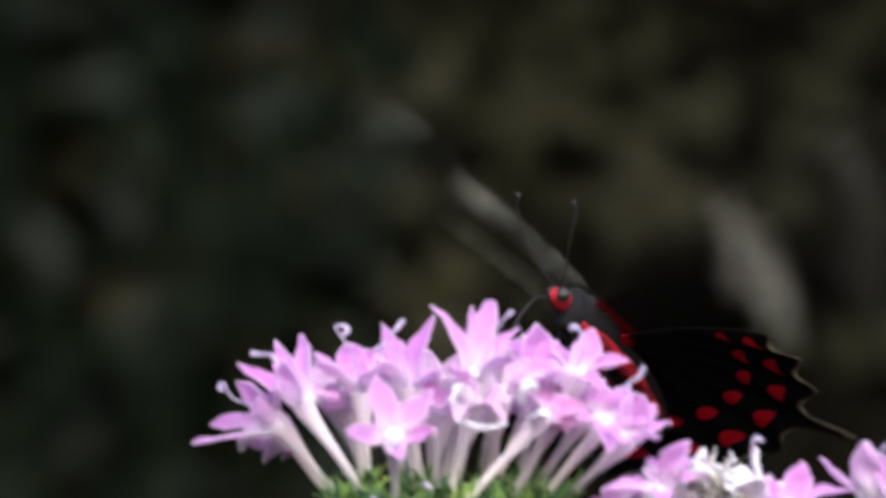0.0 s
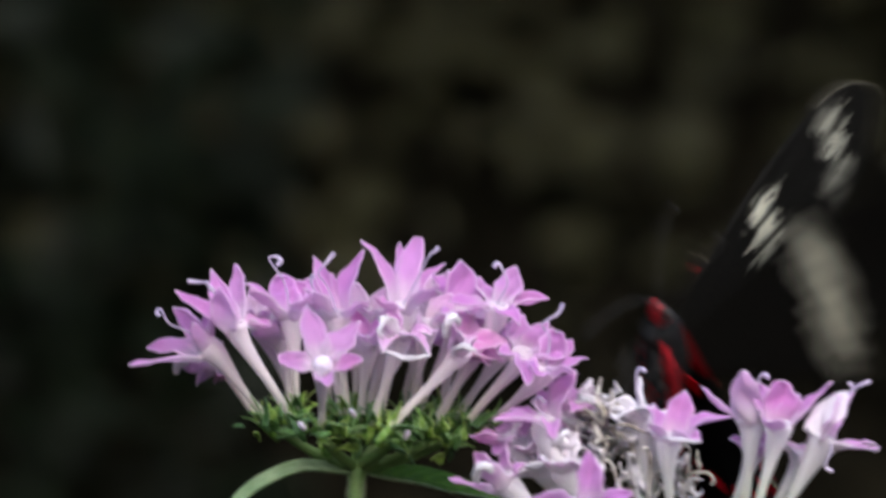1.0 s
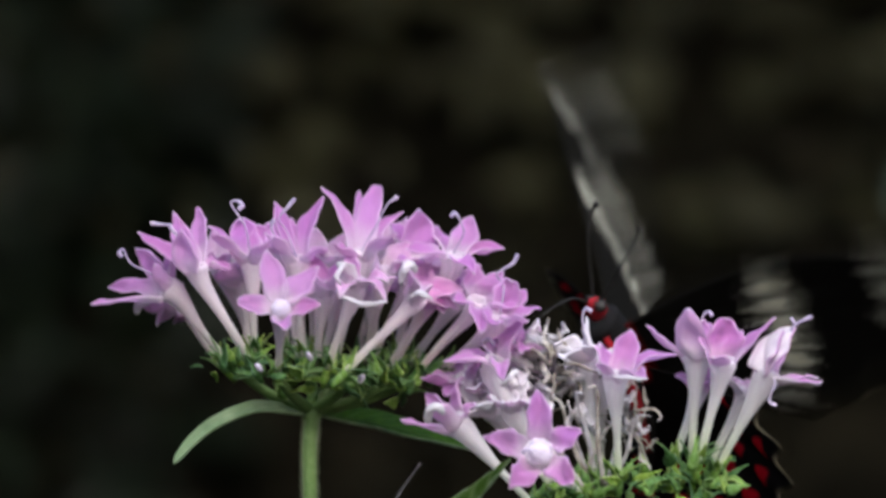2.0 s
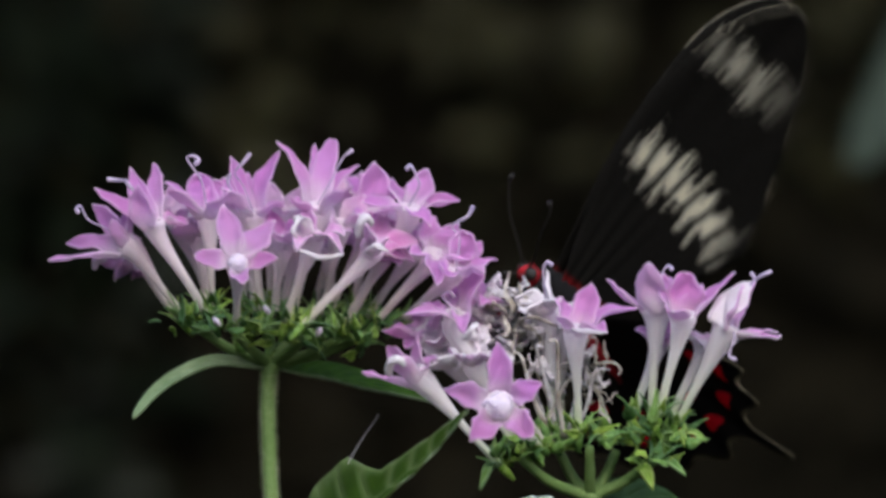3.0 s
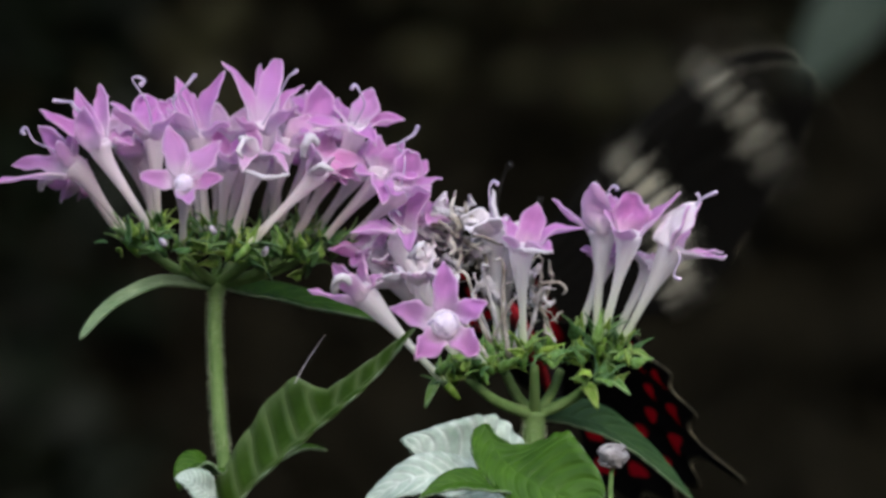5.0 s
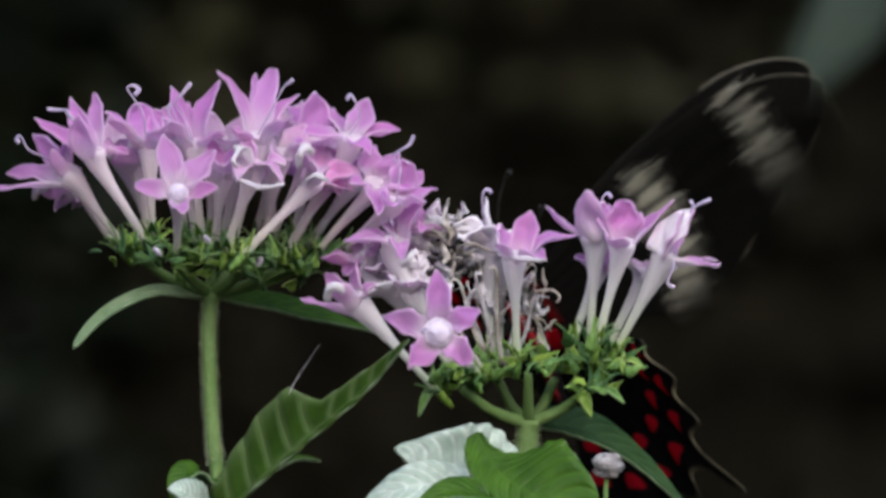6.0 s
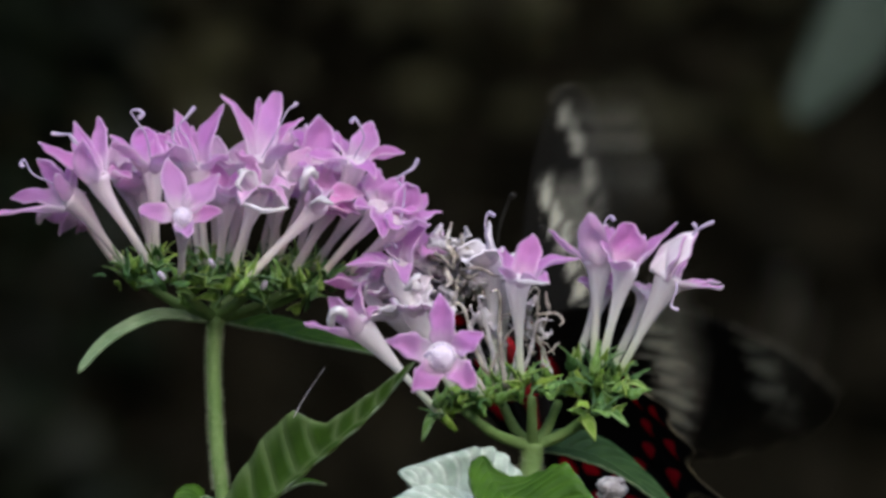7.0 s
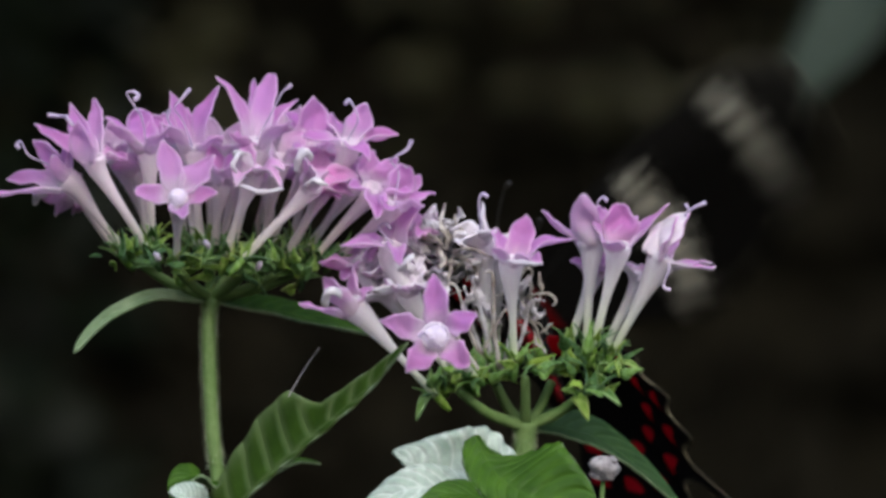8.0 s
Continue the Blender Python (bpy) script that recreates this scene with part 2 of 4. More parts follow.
def forewing_material():
    """Black scales, two pale bands cut by the dark veins; the sheet's UV is in units of 60 mm along and across."""
    m, n, l, p = shader("forewing_scales", 0.9, 0.04)
    tc = n.new("ShaderNodeTexCoord")
    sep = n.new("ShaderNodeSeparateXYZ")
    l.new(tc.outputs["UV"], sep.inputs[0])
    u = calc(n, l, "MULTIPLY", sep.outputs[0], 60.0)
    v = calc(n, l, "MULTIPLY_ADD", sep.outputs[1], 60.0, -30.0)
    fan = calc(n, l, "ARCTAN2", v, calc(n, l, "ADD", u, 14.0))
    rib = calc(n, l, "ABSOLUTE", calc(n, l, "SUBTRACT", calc(n, l, "FRACT", calc(n, l, "MULTIPLY", fan, 9.0)), 0.5))
    open_ = calc(n, l, "SUBTRACT", 0.5, rib)                    # 0 on a vein, 0.5 between two
    rag = grain(n, l, 45.0, 3.0, "UV", (0.2, 2.0, 1.0))
    ragged = calc(n, l, "MULTIPLY_ADD", rag.outputs[0], 16.0, -8.0)

    def band(centre, bow, half, low, fade):
        lean = calc(n, l, "SUBTRACT", v, 6.0)
        mid = calc(n, l, "MULTIPLY_ADD", calc(n, l, "MULTIPLY", lean, lean), bow, centre)
        far = calc(n, l, "ABSOLUTE", calc(n, l, "ADD", calc(n, l, "SUBTRACT", u, mid), ragged))
        reach = calc(n, l, "MULTIPLY_ADD", open_, half * 0.6, half * 0.9)
        edge = calc(n, l, "DIVIDE", calc(n, l, "SUBTRACT", reach, far), 0.8)
        vein = calc(n, l, "MULTIPLY_ADD", open_, 6.5, -0.5)
        out = calc(n, l, "MINIMUM", edge, vein)
        stop = calc(n, l, "DIVIDE", calc(n, l, "SUBTRACT", v, low), fade)
        top = calc(n, l, "SUBTRACT", 9.0, v)
        return calc(n, l, "MAXIMUM", calc(n, l, "MINIMUM", calc(n, l, "MINIMUM", out, top), calc(n, l, "MINIMUM", stop, 1.0)), 0.0)

    inner = calc(n, l, "MULTIPLY", band(21.6, -0.006, 2.5, -21.0, 7.0), 1.0)
    outer = calc(n, l, "MULTIPLY", band(38.2, -0.001, 2.4, -11.0, 12.0), 0.7)
    pale = calc(n, l, "MINIMUM", calc(n, l, "MAXIMUM", inner, outer), 1.0)
    dust = grain(n, l, 160.0, 2.0, "UV")
    dark = ramp(n, ((0.3, (0.008, 0.008, 0.0075)), (0.7, (0.022, 0.021, 0.019))))
    l.new(dust.outputs[0], dark.inputs[0])
    red = calc(n, l, "MINIMUM", calc(n, l, "MAXIMUM", calc(n, l, "MULTIPLY_ADD", u, -0.6, 1.3), 0.0), 1.0)
    c = mixed(n, l, pale, dark.outputs[0], (0.93, 0.92, 0.77))
    c = mixed(n, l, red, c, (0.34, 0.008, 0.014))
    l.new(c, p.inputs["Base Color"])
    relief(n, l, p, open_, 0.5, 0.0006)
    thin(m, n, l, p, c, 0.36)
    return m


def hindwing_material():
    """Black scales with two arcs of crimson spots and a pale fringe; UV x runs out from the root, UV y round the fan."""
    m, n, l, p = shader("hindwing_scales", 0.9, 0.04)
    tc = n.new("ShaderNodeTexCoord")
    sep = n.new("ShaderNodeSeparateXYZ")
    l.new(tc.outputs["UV"], sep.inputs[0])
    r, a = sep.outputs[0], sep.outputs[1]
    wob = grain(n, l, 12.0, 2.0, "UV")
    jit = calc(n, l, "MULTIPLY_ADD", wob.outputs[0], 0.5, -0.25)
    cell = calc(n, l, "MULTIPLY", calc(n, l, "SUBTRACT", calc(n, l, "FRACT", calc(n, l, "MULTIPLY", a, 7.0)), 0.5), 3.3)

    def arc(where, depth):
        d = calc(n, l, "DIVIDE", calc(n, l, "SUBTRACT", r, where), depth)
        q = calc(n, l, "SQRT", calc(n, l, "ADD", calc(n, l, "MULTIPLY", d, d), calc(n, l, "MULTIPLY", cell, cell)))
        return calc(n, l, "MINIMUM", calc(n, l, "MAXIMUM", calc(n, l, "MULTIPLY", calc(n, l, "SUBTRACT", calc(n, l, "ADD", 1.0, jit), q), 5.0), 0.0), 1.0)

    spots = calc(n, l, "MAXIMUM", arc(0.67, 0.050), arc(0.86, 0.046))
    root = calc(n, l, "MINIMUM", calc(n, l, "MAXIMUM", calc(n, l, "MULTIPLY_ADD", r, -24.0, 3.0), 0.0), 1.0)
    fringe = calc(n, l, "MINIMUM", calc(n, l, "MAXIMUM", calc(n, l, "MULTIPLY_ADD", r, 40.0, -38.9), 0.0), 1.0)
    dust = grain(n, l, 160.0, 2.0, "UV")
    dark = ramp(n, ((0.3, (0.007, 0.006, 0.006)), (0.7, (0.018, 0.016, 0.016))))
    l.new(dust.outputs[0], dark.inputs[0])
    c = mixed(n, l, calc(n, l, "MAXIMUM", spots, root), dark.outputs[0], (0.62, 0.010, 0.030))
    bay = calc(n, l, "MINIMUM", calc(n, l, "MAXIMUM", calc(n, l, "MULTIPLY_ADD", calc(n, l, "ABSOLUTE", cell), -1.4, 1.6), 0.3), 1.0)
    c = mixed(n, l, calc(n, l, "MULTIPLY", fringe, bay), c, (0.42, 0.38, 0.26))
    l.new(c, p.inputs["Base Color"])
    relief(n, l, p, wob.outputs[0], 0.4, 0.0006)
    thin(m, n, l, p, c, 0.4)
    return m


FOREWING, HINDWING = forewing_material(), hindwing_material()


# ---- mesh makers ----
def mesh(name, verts, faces, uvs, mats, slots=None, smooth=True):
    d = bpy.data.meshes.new(name)
    d.from_pydata([tuple(v) for v in verts], [], faces)
    for m in mats:
        d.materials.append(m)
    lay = d.uv_layers.new(name="UVMap")
    idx = np.empty(len(d.loops), int)
    d.loops.foreach_get("vertex_index", idx)
    lay.data.foreach_set("uv", np.asarray(uvs, float)[idx].ravel())
    if slots is not None:
        d.polygons.foreach_set("material_index", np.asarray(slots, np.int32))
    d.polygons.foreach_set("use_smooth", np.full(len(faces), smooth))
    d.update()
    return d


def sheet(name, grid, thick, top, back=None, uv=None):
    """A closed thin body over a grid of points (rows along, columns across), as thick as said."""
    grid = np.asarray(grid, float)
    a, b = grid.shape[:2]
    nrm = np.cross(np.gradient(grid, axis=0), np.gradient(grid, axis=1))
    nrm /= np.linalg.norm(nrm, axis=2, keepdims=True) + 1e-12
    verts = np.concatenate([(grid + nrm * thick / 2).reshape(-1, 3), (grid - nrm * thick / 2).reshape(-1, 3)])
    if uv is None:
        s, t = np.meshgrid(np.linspace(0, 1, a), np.linspace(0, 1, b), indexing="ij")
        uv = np.stack([s, t], 2)
    uvs = np.concatenate([uv.reshape(-1, 2)] * 2)
    n0, faces, slots = a * b, [], []
    for i in range(a - 1):
        for j in range(b - 1):
            q = (i * b + j, (i + 1) * b + j, (i + 1) * b + j + 1, i * b + j + 1)
            faces += [q, tuple(n0 + k for k in q[::-1])]
            slots += [0, 1 if back else 0]
    ring = [j for j in range(b)] + [i * b + b - 1 for i in range(1, a)] + [(a - 1) * b + j for j in range(b - 2, -1, -1)] + [i * b for i in range(a - 2, 0, -1)]
    for k, q in zip(ring, ring[1:] + ring[:1]):
        faces.append((k, q, n0 + q, n0 + k))
        slots.append(0)
    return mesh(name, verts, faces, uvs, [top, back] if back else [top], slots)


def bend(points, count):
    """A smooth line through the points (Catmull-Rom), evenly sampled."""
    p = [Vector(q) for q in points]
    p = [p[0] * 2 - p[1]] + p + [p[-1] * 2 - p[-2]]
    out = []
    for k in range(count):
        x = k / (count - 1) * (len(p) - 3)
        i = min(int(x), len(p) - 4)
        t = x - i
        a, b, c, d = p[i:i + 4]
        out.append(0.5 * (2 * b + (c - a) * t + (2 * a - 5 * b + 4 * c - d) * t * t + (3 * b - a - 3 * c + d) * t ** 3))
    return out


def pipe_data(line, radii, sides=10, cup=0.0):
    """Verts, faces and UVs of a round body along a line; cup: how deep its far end is hollowed."""
    verts, uvs, faces = [], [], []
    side = Vector((0.31, 0.22, 0.93))
    n = len(line)
    rows = [(line[i], radii[i], i / (n - 1)) for i in range(n)]
    if cup:
        way = (line[-1] - line[-2]).normalized()
        rows += [(line[-1] - way * cup * 0.1, radii[-1] * 0.78, 1.0), (line[-1] - way * cup, radii[-1] * 0.3, 1.0)]
    for i, (c, r, s) in enumerate(rows):
        j = min(max(i, 1), n - 1)
        way = (line[j] - line[j - 1]).normalized() if i >= n - 1 else (line[i + 1] - line[max(i - 1, 0)]).normalized()
        side = (side - way * side.dot(way)).normalized()
        up = way.cross(side)
        for k in range(sides):
            w = 2 * math.pi * k / sides
            verts.append(c + (side * math.cos(w) + up * math.sin(w)) * r)
            uvs.append((s, k / sides))
    for i in range(len(rows) - 1):
        for k in range(sides):
            q = (k + 1) % sides
            faces.append((i * sides + k, i * sides + q, (i + 1) * sides + q, (i + 1) * sides + k))
    faces.append(tuple(range(sides))[::-1])
    faces.append(tuple(range((len(rows) - 1) * sides, len(rows) * sides)))
    return verts, faces, uvs


def pipe(name, line, radii, mat, sides=10, cup=0.0):
    return mesh(name, *pipe_data(line, radii, sides, cup), [mat])


def join(pieces):
    """Several (verts, faces, uvs) as one."""
    verts, faces, uvs = [], [], []
    for v, f, u in pieces:
        k = len(verts)
        verts += list(v)
        uvs += list(u)
        faces += [tuple(i + k for i in q) for q in f]
    return verts, faces, uvs


def part(name, data, parent, label=""):
    ob = new(name, data)
    ob.parent = parent
    return tagged(ob, label)


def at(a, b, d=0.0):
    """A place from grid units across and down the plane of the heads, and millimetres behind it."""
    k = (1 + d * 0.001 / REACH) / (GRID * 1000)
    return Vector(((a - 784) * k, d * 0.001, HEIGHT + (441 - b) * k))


rng = random.Random(7)


# ---- the ground and what lies behind ----
def bank_height(y):
    """How far the ground has risen, y metres behind the flowers."""
    return max(0.0, 1.7 / (1 + math.exp(min(60, -(y - 2.6) * 3.0))) - 0.003)


def ground():
    xs = sorted(set([-400, -120, -40, -14, -6] + [x * 0.12 - 3 for x in range(51)] + [6, 14, 40, 120, 400]))
    ys = sorted(set([-400, -100, -30, -9, -5] + [y * 0.12 - 3 for y in range(61)] + [6, 9, 14, 30, 100, 400]))
    grid = []
    for y in ys:
        row = []
        for x in xs:
            rise = bank_height(y)
            near = max(0.0, 1 - max(abs(x), abs(y)) / 8)
            row.append((x, y, rise + near * 0.05 * (noise.noise(Vector((x * 1.3, y * 1.3, 0))) + 0.5 * noise.noise(Vector((x * 4, y * 4, 3)))) - 0.03 * near))
        grid.append(row)
    ob = new("ground", sheet("ground", np.array(grid).transpose(1, 0, 2), 0.05, SOIL_SHADED))
    return tagged(ob, "soil rising into a bank, coloured dark for its shade", "ground", kind="structure")


def blade_data(centre, along, across, length, width, lift):
    """A small six-sided leaf with a bent middle, both faces closed."""
    up = along.cross(across).normalized()
    pts = [(-0.5, 0, 0), (-0.15, 0.5, 0.12), (0.25, 0.42, 0.1), (0.5, 0, -0.15), (0.25, -0.42, 0.1), (-0.15, -0.5, 0.12), (0.05, 0, -0.1)]
    top = [centre + along * a * length + across * b * width + up * c * lift * length for a, b, c in pts]
    low = [q - up * 0.004 * length for q in top]
    faces = []
    for k in range(6):
        q = (k + 1) % 6
        faces += [(k, q, 6), (7 + q, 7 + k, 13), (q, k, 7 + k, 7 + q)]
    return top + low, faces, [(p[0] + 0.5, p[1] + 0.5) for p in pts] * 2


def scatter(name, mat, count, spot, length, label, category, seed):
    """Loose leaves, strewn as spot() says, in one body."""
    r = random.Random(seed)
    out = []
    for _ in range(count):
        c, facing = spot(r)
        a = Vector((r.gauss(0, 1), r.gauss(0, 1), r.gauss(0, 1)))
        facing = (facing + Vector((r.gauss(0, 0.4), r.gauss(0, 0.4), r.gauss(0, 0.4)))).normalized()
        a = (a - facing * a.dot(facing)).normalized()
        s = length * r.uniform(0.6, 1.3)
        out.append(blade_data(c, a, facing.cross(a), s, s * r.uniform(0.4, 0.65), r.uniform(0.3, 1.2)))
    return tagged(new(name, mesh(name, *join(out), [mat], smooth=False)), label, category, kind="stuff")


def on_bank(x0, x1, z0, z1, lift, thicken=1.0):
    """Places on the bank; thicken below 1: the denser, the higher."""
    def spot(r):
        x, z = r.uniform(x0, x1), z0 + (z1 - z0) * r.random() ** thicken
        y = 2.6 - math.log(1.7 / max(z + 0.003, 0.01) - 1) / 3.0 if z < 1.68 else 4
        return Vector((x, y - r.uniform(0, lift), z)), Vector((0, -0.75, 0.65))
    return spot


def unseen_shade_tree():
    """An unseen tree, added so that its crown keeps the light from the bank."""
    tree = new("unseen_shade_tree")
    tree.location = (1.9, 4.4, 1.6)
    part("trunk", pipe("trunk", [Vector(p) for p in ((0, 0, -0.3), (0.05, -0.02, 0.3), (0.0, -0.1, 0.9), (-0.1, -0.3, 1.5), (-0.3, -0.5, 2.2))],
                       [0.30, 0.22, 0.19, 0.16, 0.10], BARK, 14), tree)
    r = random.Random(3)
    for k in range(6):
        w = 2 * math.pi * k / 6 + 0.3
        tip = Vector((-1.2 + 2.4 * math.cos(w), -1.2 + 2.0 * math.sin(w), 1.6 + 0.4 * r.random()))
        part("limb", pipe("limb", bend([(-0.1, -0.3, 1.1 + 0.1 * k), tip * 0.5 + Vector((0, 0, 0.7)), tip], 8), [0.08 - 0.009 * i for i in range(8)], BARK, 8), tree)
    out = []
    for _ in range(7500):
        x, y = r.uniform(-6.5, 4.0), r.uniform(-4.0, 3.0)
        z = -0.48 + max(0.0, y + 0.5) * 0.35 + 1.2 * r.random() + 0.25 * noise.noise(Vector((x, y, 1)))
        a = Vector((r.gauss(0, 1), r.gauss(0, 1), r.gauss(0, 0.3))).normalized()
        s = r.uniform(0.16, 0.30)
        out.append(blade_data(Vector((x, y, z)), a, Vector((0, 0, 1)).cross(a).normalized(), s, s * 0.6, 0.3))
    tagged(part("crown", mesh("crown", *join(out), [CANOPY], smooth=False), tree), kind="stuff")
    return tagged(tree, "unseen dense dark green tree, added to shade the bank", "tree")


def hedge():
    """Unseen dark shrubs, added at the sides and behind the standpoint to block sky."""
    def spot(r):
        w = r.uniform(math.pi * 0.98, math.pi * 2.02)
        return Vector((4.2 * math.cos(w), 1.2 + 5.2 * math.sin(w), 2.2 * r.random() ** 1.1)), Vector((-math.cos(w), -math.sin(w), 0.3))
    return scatter("hedge", CANOPY, 5200, spot, 0.26, "unseen dense dark green hedge, added round the standpoint to block low sky", "hedge", 31)


# ---- the flowering plants ----
def petal(parent, throat, facing, tip, width, curl, mats, rim=0.0015, cup=0.42):
    """One pointed petal that leaves the rim of the funnel and bends out to its tip. curl: how far the tip rolls back, in lengths."""
    out = tip - throat
    flat = out - facing * out.dot(facing)
    flat = flat.normalized() if flat.length > 1e-6 else facing.orthogonal().normalized()
    start = throat + flat * rim * 0.92 - facing * rim * 0.45
    run = tip - start
    length = run.length
    way = run / length
    side = facing.cross(flat).normalized()
    side = (side - way * side.dot(way)).normalized()
    up = way.cross(side)
    if up.dot(facing) < 0:
        up = -up
    knee = start + facing * length * 0.20 + run * 0.28
    rows, cols, grid = 17, 9, []
    wave, twist, kink = rng.uniform(-1, 1), rng.uniform(-0.45, 0.45), rng.uniform(-0.06, 0.06)
    curl += rng.uniform(-0.45, 0.3)
    root = min(rim * 1.3, width * 0.95)
    hook = rng.uniform(0.5, 1.0) if rng.random() < 0.2 else 0.0
    for i in range(rows):
        s = i / (rows - 1)
        lance = math.sin(math.pi / 2 * min(s / 0.45, 1)) if s < 0.45 else max(0.02, math.cos(math.pi / 2 * (s - 0.45) / 0.55)) ** 0.78
        w = width * lance if s > 0.45 else root + (width - root) * lance
        mid = start * (1 - s) ** 2 + knee * 2 * s * (1 - s) + tip * s * s + up * (curl * s * s * (1 - s) * length) + side * (kink * math.sin(math.pi * s) * length)
        if hook and s > 0.8:
            turn = (s - 0.8) / 0.2 * math.pi * 0.95
            mid = mid - way * ((s - 0.8) * length - 0.062 * length * math.sin(turn)) * hook + up * (0.07 * length * (1 - math.cos(turn))) * hook
        side_s = Matrix.Rotation(twist * s, 3, way) @ side
        row = []
        for j in range(cols):
            x = 2 * j / (cols - 1) - 1
            q = mid + side_s * x * w / 2 * (1 + 0.10 * math.sin(13 * s + 9 * wave) * abs(x)) + up * (cup * x * x * w * 0.6 + 0.13 * w * wave * math.sin(8 * s + 2.4 * x))
            q += up * (0.00065 * s * noise.noise(q * 520)) + side_s * (0.00030 * s * noise.noise(q * 900))
            row.append(q)
        grid.append(row)
    return part("petal", sheet("petal", [[tuple(q) for q in r] for r in grid], 0.00026, *mats), parent)


def floret(plant, base, throat, facing, tips, width=3.4, mats=None, tube=None, mouth=1.35, styles=(), fluff=False, curl=-0.3, foot=0.54, leaves=5, rolls=()):
    """A starry flower on a long tube. Places in grid units, widths in millimetres; tips: one place to a petal, and its own width and curl if it has them."""
    home = plant.matrix_world.translation
    mats = mats or (PETAL, PETAL_BACK)
    b, t = at(*base) - home, at(*throat) - home
    n = Vector((facing[0], facing[1] * (1.0 if fluff else 0.6), facing[2])).normalized()
    long = (t - b).length
    line = bend([b, b * 0.62 + t * 0.38 - n * 0.03 * long, t - n * 0.16 * long, t], 14)
    radii = []
    for i in range(14):
        s = i / 13
        flare = min(1.0, max(0.0, (s - 0.34) / 0.50))
        flare = flare * flare * (3 - 2 * flare)
        radii.append((foot + (mouth - foot) * flare + 0.06 * math.sin(9 * s + base[0])) * (1.0 if i < 13 else 0.86) * 0.001)
    ob = part("floret", pipe("floret", line, radii, tube or TUBE, 12, 0.002), plant)
    for tip in tips:
        w, c = (tip[3] if len(tip) > 3 else width), (tip[4] if len(tip) > 4 else curl)
        petal(ob, t, n, at(*tip[:3]) - home, w * 0.001, c, mats, mouth * 0.001)
    # the petals that are turned away, so that each flower has its five
    sx = n.orthogonal().normalized()
    sy = n.cross(sx)
    turns = sorted(math.atan2((at(*q[:3]) - home - t).dot(sy), (at(*q[:3]) - home - t).dot(sx)) for q in tips)
    reach = sum((at(*q[:3]) - home - t).length for q in tips) / len(tips)
    while len(turns) + len(rolls) < 5:
        gaps = [((turns[(i + 1) % len(turns)] - a) % (2 * math.pi) or 2 * math.pi, a) for i, a in enumerate(turns)]
        gap, a = max(gaps)
        a += gap / 2
        petal(ob, t, n, t + (sx * math.cos(a) + sy * math.sin(a) + n * 0.25).normalized() * reach * rng.uniform(0.75, 0.95), width * 0.001, curl, mats, mouth * 0.001)
        turns = sorted(turns + [(a + math.pi) % (2 * math.pi) - math.pi])
    for thick, *pts in rolls:
        roll = bend([at(*q) - home for q in pts], 12)
        v, f, u = pipe_data(roll, [thick * 0.00062 * (0.45 + 0.55 * math.sin(math.pi * (i + 0.6) / 12.2)) for i in range(12)], 12)
        v = [q + Vector((noise.noise(q * 900), noise.noise(q * 900 + Vector((7, 3, 1))), noise.noise(q * 900 + Vector((1, 9, 5))))) * 0.00035 for q in v]
        part("petal", mesh("petal", v, f, u, [PETAL_WHITE]), ob, "white rolled-up petal")
    for pts in styles:
        line = bend([t] + [at(*q) - home for q in pts], 7 * len(pts))
        m = len(line)
        part("style", pipe("style", line, [0.00012 + 0.00022 * max(0.0, (i - 0.55 * m) / (0.45 * m)) ** 0.6 * (1 if i < m - 1 else 0.4) for i in range(m)], STYLE, 7), ob)
    if fluff:
        dome = [(t - n * 0.0016, 0.78), (t - n * 0.0002, 0.80), (t + n * 0.0004, 0.66), (t + n * 0.0008, 0.38), (t + n * 0.0009, 0.10)]
        tuft = [pipe_data([c for c, r in dome], [r * mouth * 0.001 for c, r in dome], 14)]
        for k in range(320):
            w, h = rng.uniform(0, 2 * math.pi), math.sqrt(rng.random())
            sx = n.orthogonal().normalized()
            off = (sx * math.cos(w) + n.cross(sx) * math.sin(w)) * h
            a = t + off * mouth * 0.00076 + n * (0.0008 * (1 - h * h) - 0.0003)
            tuft.append(pipe_data([a, a + (n + off * 0.9).normalized() * rng.uniform(0.0003, 0.0006)], [0.00011, 0.00006], 5))
        part("throat_hairs", mesh("throat_hairs", *join(tuft), [FLUFF]), ob, "white woolly throat of the flower")
    way = (line[1] - line[0]).normalized() if not styles else (t - b).normalized()
    pieces = [pipe_data([b - way * 0.0028, b - way * 0.0018, b - way * 0.0004, b + way * 0.0005], [0.0003, 0.00055, 0.00062, 0.0005], 8)]
    part("ovary", mesh("ovary", *join(pieces), [SEPAL]), ob)
    for k in range(leaves):
        sepal(ob, b, way, 2 * math.pi * k / leaves + rng.uniform(-0.4, 0.4), rng.uniform(2.2, 4.2), rng.uniform(0.25, 1.1))
    return ob


def sepal(parent, b, way, turn, length, spread, width=0.72, name="sepal"):
    """A narrow green lobe that leaves b along way and bends out."""
    o = way.orthogonal().normalized()
    out = o * math.cos(turn) + way.cross(o) * math.sin(turn)
    side = way.cross(out).normalized()
    grid = []
    for i in range(7):
        s = i / 6
        w = width * (0.62 + 0.5 * math.sin(math.pi * min(s / 0.62, 1))) * (1 - s) ** 0.75 * 0.001 + 0.00002
        c = b + way * (length * 0.001 * s * (1 - 0.35 * s * spread)) + out * (length * 0.001 * spread * (s ** 1.4))
        up = (out - way * 0.4).normalized()
        grid.append([tuple(c + side * x * w + up * (abs(x) * w * 0.55)) for x in (-1, -0.5, 0, 0.5, 1)])
    return part(name, sheet(name, grid, 0.00016, SEPAL), parent)


